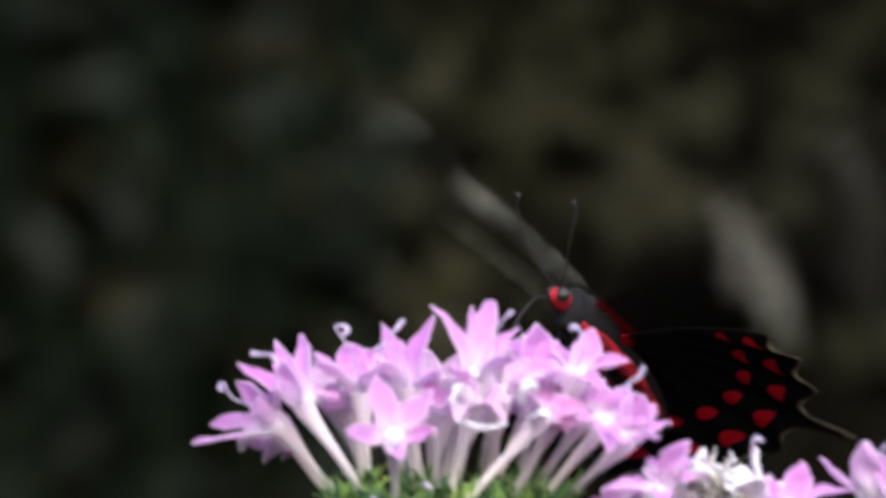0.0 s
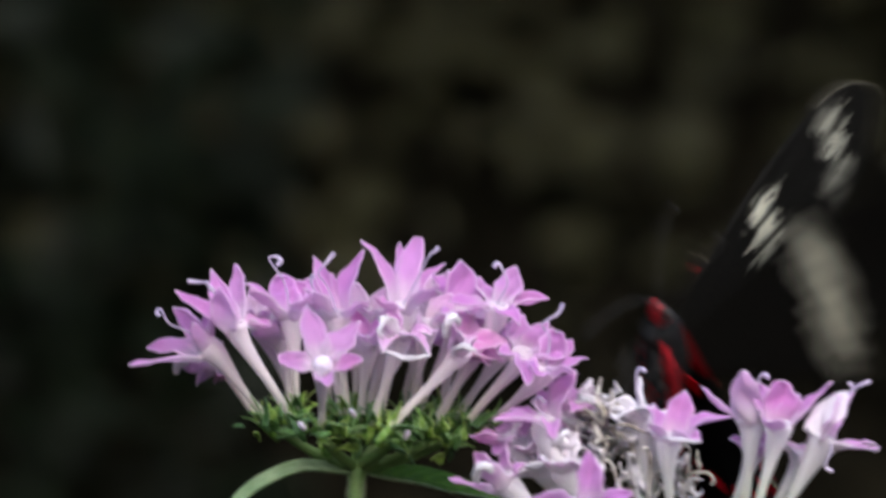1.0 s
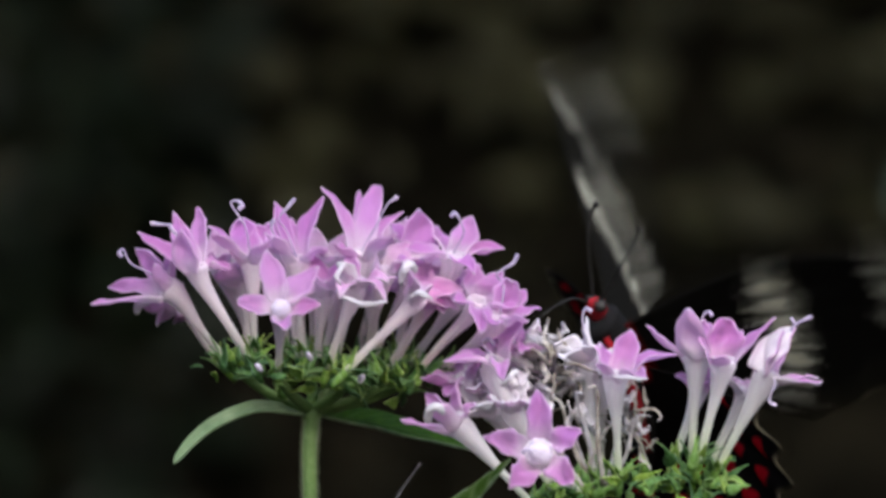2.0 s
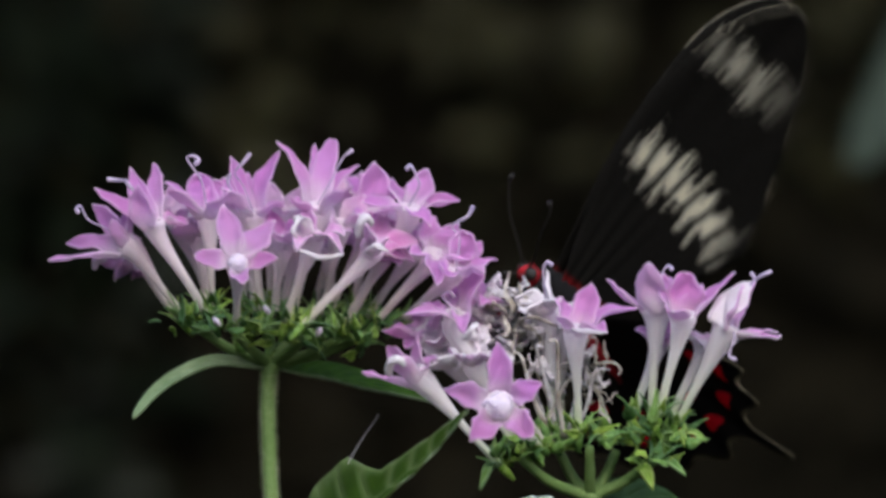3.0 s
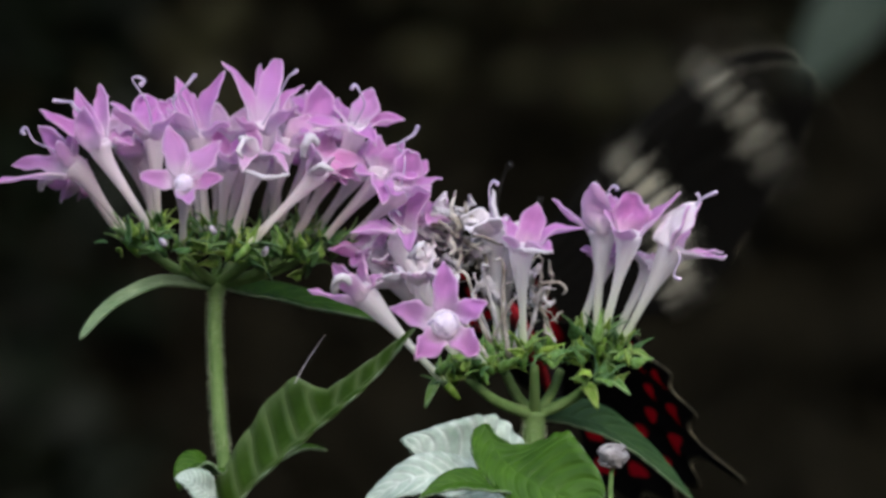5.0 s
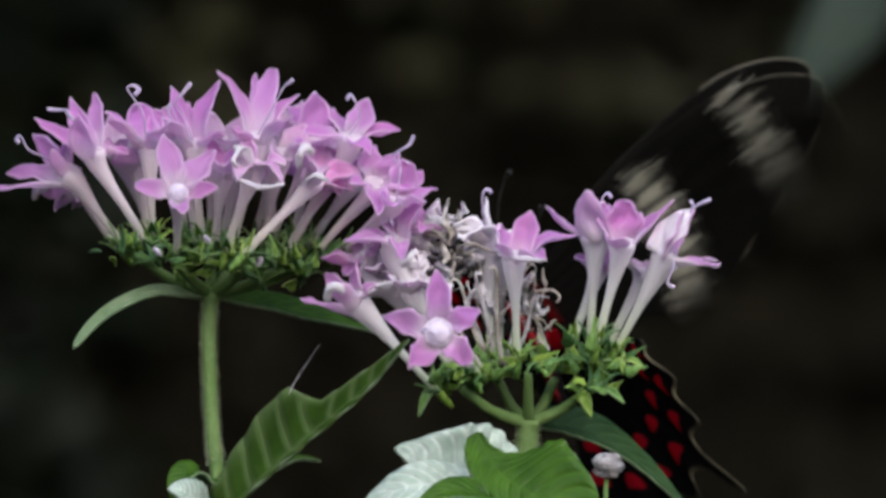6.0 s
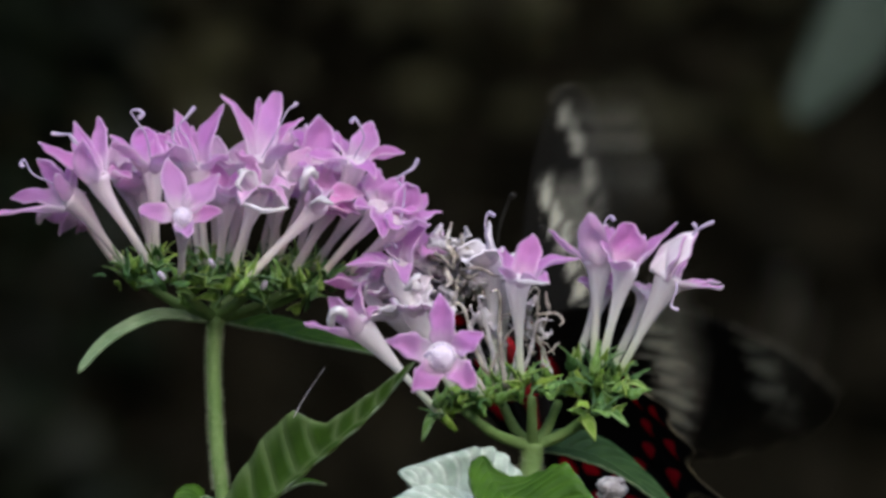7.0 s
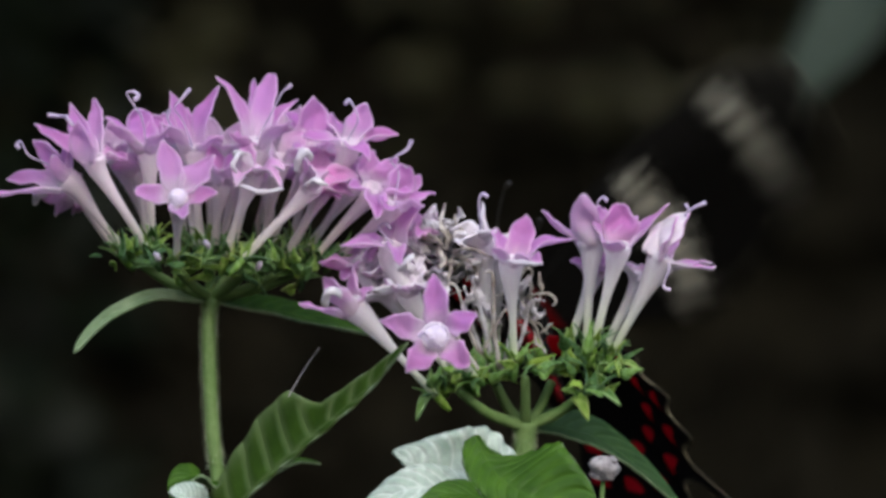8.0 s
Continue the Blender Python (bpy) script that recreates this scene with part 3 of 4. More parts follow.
def tuft(plant, a, b, d, count, size, wide=1.0):
    """Bracts and unopened calyces packed round one fork of the head."""
    home = plant.matrix_world.translation
    for _ in range(count):
        p = at(a + rng.gauss(0, 17), b + rng.gauss(0, 9), d + rng.gauss(0, 2.5)) - home
        way = Vector((rng.gauss(0, 0.6), rng.gauss(-0.2, 0.6), 0.65)).normalized()
        sepal(plant, p, way, rng.uniform(0, 6.28), size * rng.uniform(0.6, 1.25), rng.uniform(0.2, 1.2), wide * rng.uniform(0.6, 1.15), "bract")


def leaf(parent, points, width, mats, facing, fold=0.35, wavy=0.4, name="leaf", thick=0.0004, rows=26, cols=11, tip=0.9, label="", halves=None):
    """A leaf blade along a bent midrib. facing: where its upper face looks; fold: how far the two halves rise; halves: their shares of the width, left and right, along the rib."""
    line = bend(points, rows)
    n = Vector(facing).normalized()
    grid = []
    ph = rng.uniform(0, 6)
    for i, c in enumerate(line):
        s = i / (rows - 1)
        way = (line[min(i + 1, rows - 1)] - line[max(i - 1, 0)]).normalized()
        side = way.cross(n).normalized()
        up = side.cross(way)
        w = width * (math.sin(math.pi * min(1, s ** 0.8)) ** tip * 0.5 + 0.012)
        left, right = halves(s) if halves else (1.0, 1.0)
        row = []
        for j in range(cols):
            x = 2 * j / (cols - 1) - 1
            k = left if x < 0 else right
            rib = 0.035 * w * wavy * math.sin(2 * math.pi * 8.5 * (s - 0.16 * abs(x)))
            row.append(tuple(c + side * x * w * k + up * (k * fold * abs(x) ** 1.25 * w + rib * abs(x) * 2 + 0.10 * wavy * w * abs(x) * math.sin(9 * s + ph + 2 * x))))
        grid.append(row)
    return part(name, sheet(name, grid, thick, *mats[::-1]), parent, label)


def hairs(parent, line, radius, count, length):
    out = []
    for _ in range(count):
        i = rng.randrange(len(line) - 1)
        c = line[i].lerp(line[i + 1], rng.random())
        way = (line[i + 1] - line[i]).normalized()
        o = way.orthogonal().normalized()
        w = rng.uniform(0, 6.2832)
        d = (o * math.cos(w) + way.cross(o) * math.sin(w))
        d2 = (d + way * rng.uniform(-0.5, 0.5)).normalized()
        h = length * rng.uniform(0.5, 1.2)
        out.append(pipe_data([c + d * radius * 0.9, c + d * radius + d2 * h * 0.6, c + d * radius + d2 * h - Vector((0, 0, h * 0.15))], [0.000016, 0.000013, 0.000006], 4))
    tagged(part("stem_hairs", mesh("stem_hairs", *join(out), [HAIR]), parent, "fine pale hairs along the stem"), kind="stuff")


def withered(plant, a, b, d, count, reach, seed, wider=1.0, pale=0.6):
    """Dried corollas: crumpled strips and threads."""
    home = plant.matrix_world.translation
    r = random.Random(seed)
    root = at(a, b, d) - home
    for _ in range(count):
        p = root + Vector((r.gauss(0, reach * 0.45), r.gauss(0, 0.0015), r.gauss(0, reach * 0.4)))
        pts = [p]
        way = Vector((r.gauss(0, 1), r.gauss(0, 0.5), r.gauss(0.3, 1))).normalized() * reach * 0.36
        for _ in range(4):
            pts.append(pts[-1] + way + Vector((r.gauss(0, reach * 0.16), r.gauss(0, 0.0007), r.gauss(0, reach * 0.16))))
        white = r.random() < pale
        line = bend(pts, 16)
        wide = r.choice((0.0004, 0.0007, 0.0010) if white else (0.00018, 0.0003, 0.0005)) * wider
        o = Vector((r.gauss(0, 1), r.gauss(0, 1), r.gauss(0, 1))).normalized()
        grid = []
        for i, c in enumerate(line):
            s = i / 15
            sd = (Matrix.Rotation(3 * s, 3, Vector((0, 1, 0))) @ o) * wide * (0.5 + math.sin(math.pi * s))
            up = Vector((0, -1, 0)) * wide * 0.5
            crush = Vector((noise.noise(c * 1100), noise.noise(c * 1100 + o * 9), noise.noise(c * 1100 - o * 9))) * wide * 0.9
            grid.append([tuple(c - sd + crush), tuple(c + up * 1.6 - crush), tuple(c + sd)])
        part("dried_petal", sheet("dried_petal", grid, 0.00016, FADED if white else WITHER), plant, "crumpled whitish faded petal" if white else "shrivelled brown dried petal")


def upright(name, foot, label):
    ob = new(name)
    ob.location = foot
    bpy.context.view_layer.update()
    return tagged(ob, label, "flower", "flowering stems")


def first_plant():
    """The full flower head on its own hairy stem."""
    p = upright("pentas_plant", (at(430, 441, 2).x, 0.002, 0.0), "full pink-violet starry flower head on a hairy green stem")
    home = p.matrix_world.translation
    spine = [at(395, 512, 2) - home, at(392, 600, 2) - home, at(400, 760, 2) - home, at(412, 900, 2) - home, at(425, 1500, 3) - home, Vector((0.004, 0, 0.2)), Vector((0, 0, -0.02))]
    line = bend(spine, 40)
    part("stem", pipe("stem", line, [0.00098 + 0.0014 * max(0, (i - 18) / 21) + 0.00055 * math.exp(-i * i / 2.0) for i in range(40)], STEM, 14), p, "hairy pale green stem")
    hairs(p, line[:18], 0.00098, 1800, 0.00055)
    for tip, sag in (((262, 448, -2), 8), ((330, 455, -6), 4), ((395, 450, 1), 0), ((470, 455, -4), 4), ((530, 462, 0), 6), ((590, 446, 2), 10), ((440, 452, 6), 2)):
        a, b = at(395, 515, 2) - home, at(*tip) - home
        m = a.lerp(b, 0.5) - Vector((0, 0, sag * 0.00009))
        br = bend([a, m, b], 9)
        part("branchlet", pipe("branchlet", br, [0.00085 - 0.00003 * i for i in range(9)], STEM, 8), p)
    for a, b, d, k in ((250, 440, -2, 14), (300, 448, -4, 14), (350, 452, -7, 14), (405, 452, -3, 14), (455, 455, -5, 14), (510, 462, -4, 16), (555, 470, -1, 12), (585, 452, 2, 7), (235, 462, -1, 4), (330, 480, -3, 6), (480, 482, -2, 6), (550, 494, 0, 6)):
        tuft(p, a, b, d, round(k * 0.75), 3.2, wide=1.15)
    # florets, from the rim inwards
    floret(p, (247, 434, 0), (128, 303, -3), (-0.80, -0.25, 0.45), ((2, 337, -5, 2.6), (31, 304, 3, 3.0), (80, 236, 3, 3.0), (112, 262, -7, 2.6)), mouth=1.9,
           styles=(((105, 278, -3), (72, 262, -3), (58, 238, -3), (50, 244, -3), (56, 250, -3)),))
    floret(p, (236, 438, 5), (140, 335, 4), (-0.55, -0.3, -0.1), ((92, 334, 1, 2.6, 0.9), (118, 368, 2, 3.4, 0.5), (176, 352, 4, 3.4), (160, 292, 6, 3.2)), mats=(PETAL_ROSE, PETAL_BACK), mouth=1.4, rolls=((1.1, (84, 348, -1), (90, 332, -2), (106, 330, -2)),))
    floret(p, (288, 436, -4), (186, 262, -6), (-0.30, -0.35, 0.88), ((83, 205, -3, 2.6), (146, 172, 4, 3.0), (187, 159, 5, 2.5), (158, 200, -8, 3.6), (248, 268, -4, 3.6)), mouth=1.6, mats=(PETAL, PETAL_BACK),
           styles=(((165, 225, -6), (140, 195, -6), (122, 192, -6), (104, 190, -6)), ((160, 222, -6), (145, 205, -6), (136, 190, -6))))
    floret(p, (292, 412, 1), (282, 245, -1), (-0.12, -0.35, 0.92), ((208, 192, -2, 2.8), (204, 205, -7, 3.2), (262, 176, 4, 4.2), (302, 186, 3, 2.8), (318, 205, -7, 3.0)), mouth=1.7,
           styles=(((272, 195, -1), (258, 172, -1), (245, 152, -1), (256, 148, -1), (266, 155, -1), (258, 164, -1)),))
    floret(p, (284, 424, 5), (262, 285, 4), (-0.35, -0.2, 0.85), ((205, 235, 2, 3.6), (222, 272, -2, 3.4), (290, 240, 6, 3.2)), mouth=1.6, mats=(PETAL_BACK, PETAL_BACK))
    floret(p, (378, 420, 2), (362, 245, 1), (-0.1, -0.4, 0.9), ((322, 148, 3, 2.4), (410, 138, 4, 3.2, 0.1), (306, 205, -4, 3.2), (352, 175, 7, 3.0), (420, 228, -2, 3.2)), mouth=1.6,
           styles=(((345, 200, 1), (330, 178, 1), (345, 158, 1), (358, 142, 1)), ((330, 215, -2), (318, 195, -2), (322, 178, -2))))
    floret(p, (335, 446, -7), (336, 336, -16), (0.0, -0.82, 0.55), ((308, 234, -12, 3.6), (402, 262, -12, 3.9), (250, 325, -16, 3.0), (406, 325, -17, 2.8, -0.6), (345, 372, -21, 2.6)), mouth=1.5, fluff=True)
    floret(p, (432, 436, -3), (476, 232, -7), (0.05, -0.45, 0.88), ((402, 121, -4, 2.1, 0.1), (506, 110, 3, 3.3), (468, 128, 8, 2.6), (549, 160, 2, 2.4), (545, 204, -15, 2.6, -0.1), (424, 222, -13, 2.6)), mouth=2.0,
           styles=(((500, 190, -8), (520, 150, -8), (532, 140, -8), (538, 134, -8)),))
    floret(p, (422, 440, -9), (462, 282, -13), (-0.1, -0.30, 0.95), ((434, 252, -17, 2.8, 0.9), (522, 322, -18, 2.8, 0.9), (532, 292, -15, 3.0, 0.6), (458, 234, -10, 2.6), (440, 318, -19, 2.4, 0.8)), mouth=1.8, rolls=((0.5, (436, 306, -17), (456, 318, -19), (490, 326, -20), (522, 318, -19)), (0.45, (446, 300, -17), (434, 280, -18), (440, 262, -17), (450, 256, -16))),
           mats=(PETAL_ROSE, PETAL_WHITE))
    floret(p, (486, 428, 3), (520, 262, -4), (0.2, -0.55, 0.7), ((578, 238, -8, 3.4), (500, 300, -12, 3.2, 0.5), (560, 215, 0, 3.4)), mats=(PETAL_BACK, PETAL_BACK), mouth=1.6)
    floret(p, (498, 426, 4), (572, 240, 0), (0.1, -0.4, 0.9), ((577, 156, 1, 4.7, -0.1), (616, 206, 2, 3.6), (530, 182, 6, 3.4), (548, 252, -9, 3.2)), mouth=1.6)
    floret(p, (534, 436, 1), (638, 232, -4), (0.15, -0.45, 0.88), ((670, 168, 0, 3.6), (728, 221, -1, 2.6, 0.0), (556, 226, -8, 3.4), (676, 266, -11, 2.8), (610, 186, 6, 3.2)), mouth=1.7,
           styles=(((655, 200, -5), (652, 182, -5), (640, 162, -5), (632, 170, -5)),))
    floret(p, (452, 446, -11), (576, 306, -9), (0.35, -0.6, 0.65), ((556, 262, -13, 2.8, 0.9), (585, 308, -17, 2.6, 0.9), (658, 292, -6, 3.8), (652, 331, -6, 2.6), (596, 246, 0, 3.2)), mouth=1.6, rolls=((1.05, (550, 290, -15), (550, 268, -16), (562, 256, -16), (574, 266, -15)), (0.85, (560, 318, -17), (578, 304, -18), (600, 314, -17))),
           mats=(PETAL_ROSE, PETAL_BACK))
    floret(p, (528, 440, -1), (596, 320, -5), (0.35, -0.5, 0.7), ((640, 300, -5, 3.0), (610, 278, -2, 3.0)), mouth=1.2)
    floret(p, (582, 440, -2), (682, 312, -7), (0.25, -0.6, 0.7), ((668, 244, -4, 3.4), (724, 262, -6, 3.6), (640, 318, -11, 2.6), (690, 372, -15, 3.0)), mouth=1.5)
    floret(p, (618, 446, 0), (722, 338, -9), (0.35, -0.55, 0.7), ((742, 268, -7, 4.2), (794, 328, -5, 2.2, 0.1), (772, 352, -13, 3.0), (690, 350, -14, 3.0), (768, 292, -2, 2.6)), mouth=1.6,
           styles=(((728, 290, -8), (715, 268, -8), (742, 250, -8), (752, 232, -8)),))
    # the back row
    for base, throat, lean in (((296, 420, 7), (232, 262, 7), -0.3), ((396, 420, 8), (412, 252, 7), 0.0), ((470, 424, 8), (520, 222, 8), 0.1), ((540, 424, 8), (612, 272, 6), 0.3), ((350, 420, 9), (330, 238, 9), -0.1),
                               ((566, 430, 6), (650, 300, 4), 0.35), ((402, 432, 2), (410, 300, -2), -0.1)):
        a, b, d = throat
        floret(p, base, throat, (lean, -0.35, 0.9), ((a - 52, b - 18, d - 2), (a - 18, b - 58, d + 3), (a + 34, b - 50, d + 2), (a + 55, b - 8, d - 3), (a + 4, b - 14, d - 8)), mouth=1.7, width=3.2,
               mats=(PETAL, PETAL_BACK) if a % 4 else (PETAL_BACK, PETAL_BACK))
    for base, throat in (((370, 426, 6), (352, 300, 8)), ((392, 424, 7), (398, 300, 8)), ((506, 424, 7), (496, 300, 6)), ((412, 430, 4), (438, 300, 4)), ((540, 420, 8), (560, 300, 8))):
        floret(p, base, throat, (0, -0.2, 0.95), ((throat[0] - 30, throat[1] - 40, 10), (throat[0] + 30, throat[1] - 40, 10), (throat[0], throat[1] - 50, 12)), mouth=1.3)
    for a, b, d, lean in ((481, 456, -9, 0.5), (388, 418, -6, -0.6), (300, 440, -8, -0.7)):
        c, way = at(a, b, d) - home, Vector((lean, -0.3, 0.9)).normalized()
        part("flower_bud", pipe("flower_bud", [c + way * h * 0.0007 for h in (-1.1, -0.8, -0.2, 0.4, 0.8, 1.0)], [0.0002, 0.00036, 0.00046, 0.00044, 0.0003, 0.0001], FLUFF, 8), p, "tiny white unopened bud")
    leaf(p, [at(*q) - home for q in ((392, 520, 2), (350, 514, 0), (290, 512, -3), (225, 540, -6), (183, 574, -9), (153, 612, -12))], 0.0019, (LEAF_BACK, LEAF_BACK), (0.1, -0.75, 0.6), 0.4, 0.3, tip=0.35)
    leaf(p, [at(*q) - home for q in ((400, 520, 2), (440, 528, 6), (510, 538, 12), (590, 555, 16), (690, 580, 20))], 0.0056, (LEAF, LEAF_BACK), (0.1, -0.55, 0.80), 0.3, 0.3)
    def rolled(s):
        """The far half stands wide up to a notch and then narrow; the near half is rolled under."""
        step = min(1.0, max(0.0, (s - 0.56) / 0.06))
        return (0.36 + 0.50 * min(1.0, s / 0.46)) * (1.0 - 0.62 * step), 0.12
    leaf(p, [at(*q) - home for q in ((372, 985, 2), (436, 892, -1), (518, 812, -5), (600, 738, -9), (684, 664, -12), (745, 592, -15))], 0.0165, (LEAF_VEINED, LEAF_BACK), (-0.35, -0.80, 0.45), 0.35, 0.45, rows=44,
         label="broad green leaf with pale veins, rolled edge and a notch", halves=rolled, tip=0.8)
    leaf(p, [at(*q) - home for q in ((408, 900, 6), (445, 860, 6), (500, 828, 6), (550, 806, 6), (592, 808, 5))], 0.0032, (LEAF, LEAF_BACK), (0.1, -0.3, 0.9), 0.3, 0.4)
    leaf(p, [at(*q) - home for q in ((398, 895, 0), (385, 850, -3), (362, 832, -5), (340, 850, -6), (330, 880, -6))], 0.0050, (LEAF, LEAF_BACK), (-0.3, -0.6, 0.7), 0.4, 0.6)
    leaf(p, [at(*q) - home for q in ((395, 905, -6), (372, 880, -8), (345, 862, -9), (322, 858, -9))], 0.0045, (LEAF_SILVER, LEAF_SILVER), (-0.2, -0.7, 0.6), 0.3, 1.5, label="small curled silvery leaf")
    part("thread", pipe("thread", bend([at(534, 690, -9) - home, at(545, 668, -9) - home, at(562, 640, -9) - home, at(588, 602, -9) - home], 10), [0.00007 - 0.000005 * i for i in range(10)], FADED, 5), p, "thin dry thread on the leaf edge")
    return p


def second_plant():
    """The older head, half faded, on its own stem."""
    p = upright("pentas_plant", (at(980, 441, 0).x, 0.0, 0.0), "half-faded pink and white flower head with withered florets")
    home = p.matrix_world.translation
    line = bend([at(958, 742, 0) - home, at(955, 800, 0) - home, at(952, 900, 0) - home, at(960, 1500, 1) - home, Vector((0.0, 0, 0.2)), Vector((0, 0, -0.02))], 40)
    part("stem", pipe("stem", line, [0.00150 + 0.0009 * max(0, (i - 18) / 21) + 0.00030 * math.exp(-i * i / 3.0) for i in range(40)], STEM, 14), p, "hairy pale green stem")
    hairs(p, line[:14], 0.0015, 700, 0.00055)
    for tip in ((840, 684, -7), (905, 670, 3), (958, 660, -5), (1005, 668, 4), (1075, 676, -2)):
        a, b = at(958, 748, 0) - home, at(*tip) - home
        m = a.lerp(b, 0.55) - Vector((0, 0, 0.0009))
        part("branchlet", pipe("branchlet", bend([a, m, b], 9), [0.00088 - 0.00003 * i + 0.00004 * math.sin(3 * i) for i in range(9)], STEM, 8), p)
    for a, b, d, k in ((815, 678, -7, 12), (860, 668, -8, 15), (905, 655, -5, 14), (950, 642, -4, 14), (1000, 645, -3, 14), (1050, 640, -2, 14), (1090, 655, -2, 14), (1120, 650, 0, 8), (1060, 690, -4, 8)):
        tuft(p, a, b, d, round(k * 1.25), 3.6, wide=1.1)
    for a, b, w, n in (((800, 690, -8), (764, 735, -10), 1.8, (-0.3, -0.4, 0.8)), ((1110, 655, 0), (1165, 652, -2), 1.6, (0.1, -0.3, 0.9)), ((1060, 695, -3), (1128, 712, -4), 2.0, (0, -0.4, 0.9)), ((1040, 700, -3), (1070, 738, -5), 2.0, (0, -0.5, 0.8))):
        a, b = at(*a) - home, at(*b) - home
        leaf(p, [a, a.lerp(b, 0.5) + Vector((0, 0, 0.0012)), b], w * 0.001, (SEPAL, SEPAL), n, 0.4, 0.2, "bract", rows=12, cols=5)
    floret(p, (842, 665, -2), (668, 448, -3), (-0.4, -0.5, 0.75), ((594, 452, -6, 3.8), (636, 424, 0, 2.8), (700, 400, 0, 3.2), (640, 492, -9, 3.0)), tube=TUBE_WHITE, mouth=1.5)
    floret(p, (846, 660, -4), (726, 420, -9), (0.1, -0.55, 0.8), ((662, 402, -9, 2.4), (778, 342, -9, 3.4, 0.3), (632, 426, -14, 3.0), (738, 462, -17, 2.6, 0.7), (720, 375, 0, 3.2)), tube=TUBE_WHITE, mouth=1.6, rolls=((0.8, (735, 470, -18), (750, 455, -19), (762, 438, -18)),),
           styles=(((700, 395, -9), (712, 385, -9), (722, 396, -9)),))
    floret(p, (852, 655, 2), (762, 440, -2), (0.3, -0.4, 0.8), ((800, 352, -3, 2.8), (768, 470, -8, 2.6, 0.8), (812, 440, -2, 2.6)), mats=(PETAL_WHITE, PETAL_BACK), tube=TUBE_WHITE, mouth=1.5)
    floret(p, (838, 670, -6), (712, 498, -7), (-0.45, -0.6, 0.6), ((668, 456, -8, 2.2, 0.6), (660, 520, -12, 2.6), (700, 450, -3, 2.4), (742, 470, -6, 2.4, 0.8), (690, 500, -15, 2.4)), mats=(PETAL_WHITE, PETAL_WHITE), mouth=1.9, tube=TUBE_WHITE)
    floret(p, (800, 692, -9), (646, 528, -12), (-0.62, -0.45, 0.55), ((560, 520, -14, 2.4, -0.9), (612, 508, -18, 2.6, 0.9), (652, 462, -10, 3.4), (600, 480, -5, 2.2), (690, 500, -14, 2.2)), tube=TUBE_WHITE, mouth=1.9, rolls=((1.1, (604, 528, -19), (608, 508, -20), (622, 504, -20), (632, 516, -19)),))
    floret(p, (872, 660, -10), (800, 586, -24), (-0.02, -0.95, 0.25), ((796, 474, -22, 3.4, -0.05), (700, 557, -24, 3.3, -0.05), (874, 546, -22, 3.3, -0.05), (746, 648, -27, 3.7, -0.05), (858, 642, -26, 3.7, -0.05)), tube=TUBE_WHITE, mouth=2.1, fluff=True, curl=0.0,
           styles=(((790, 590, -26.5), (778, 580, -27), (770, 588, -27)),))
    floret(p, (894, 632, -3), (880, 415, -5), (-0.25, -0.35, 0.9), ((826, 398, -9, 3.8, 0.4), (886, 348, -6, 3.4, 0.2), (842, 432, -12, 3.0, 0.4), (908, 402, -10, 3.0, 0.3)), mats=(PETAL_WHITE, PETAL_WHITE), tube=TUBE_WHITE, mouth=1.6,
           styles=(((880, 380, -6), (878, 350, -6), (884, 334, -6), (895, 340, -6)),))
    floret(p, (938, 634, -7), (938, 448, -11), (0.12, -0.5, 0.85), ((903, 390, -9, 3.0), (964, 371, -7, 3.6), (1044, 417, -8, 3.0, 0.2), (990, 458, -19, 2.6, 0.4), (905, 430, -15, 2.4)), tube=TUBE_WHITE, mouth=1.7, rolls=((0.55, (925, 452, -17), (955, 456, -19), (990, 460, -20)),))
    floret(p, (900, 640, 0), (868, 452, 1), (-0.3, -0.3, 0.9), ((836, 470, -4, 2.2, 0.6), (848, 420, 2, 2.2)), mats=(PETAL_WHITE, WITHER), tube=TUBE_WHITE, mouth=1.2)
    floret(p, (1067, 604, -2), (1076, 412, -3), (-0.05, -0.3, 0.95), ((990, 364, -3, 2.2, -0.5), (1064, 336, -7, 4.4, -0.1), (1102, 362, 3, 3.2), (1050, 362, 4, 3.2)), mouth=2.1, tube=TUBE_WHITE,
           styles=(((1085, 375, -4), (1090, 350, -4), (1100, 342, -4), (1106, 350, -4)),))
    floret(p, (1080, 608, -5), (1124, 424, -7), (0.1, -0.4, 0.9), ((1126, 344, -5, 4.6, -0.1), (1216, 352, -6, 2.6, -0.5), (1082, 350, -4, 3.0), (1160, 376, 2, 3.0)), tube=TUBE_WHITE, mouth=1.9)
    floret(p, (1036, 604, 1), (1082, 470, 4), (0.2, -0.2, 0.95), ((1100, 420, 4, 3.0), (1070, 410, 5, 3.0)), mouth=1.5, tube=TUBE_WHITE)
    floret(p, (1110, 622, -3), (1208, 446, -5), (0.5, -0.15, 0.85), ((1250, 368, -6, 3.8, -0.2), (1232, 376, -7, 4.0, -0.2), (1222, 386, 0, 3.6, -0.2), (1292, 458, -6, 2.4, 0.0), (1306, 474, -9, 2.0, 0.0)), mouth=2.2, tube=TUBE_WHITE,
           mats=(PETAL, PETAL_WHITE), styles=(((1240, 385, -6), (1255, 365, -6), (1282, 352, -6)), ((1236, 385, -6), (1250, 366, -6), (1244, 354, -6)), ((1215, 470, -8), (1205, 500, -8), (1218, 508, -8))))
    floret(p, (1098, 616, 2), (1160, 480, 3), (0.2, -0.4, 0.8), ((1128, 458, 0, 2.6), (1175, 452, 2, 2.6)), mouth=1.3, mats=(PETAL_BACK, PETAL_WHITE), tube=TUBE_WHITE)
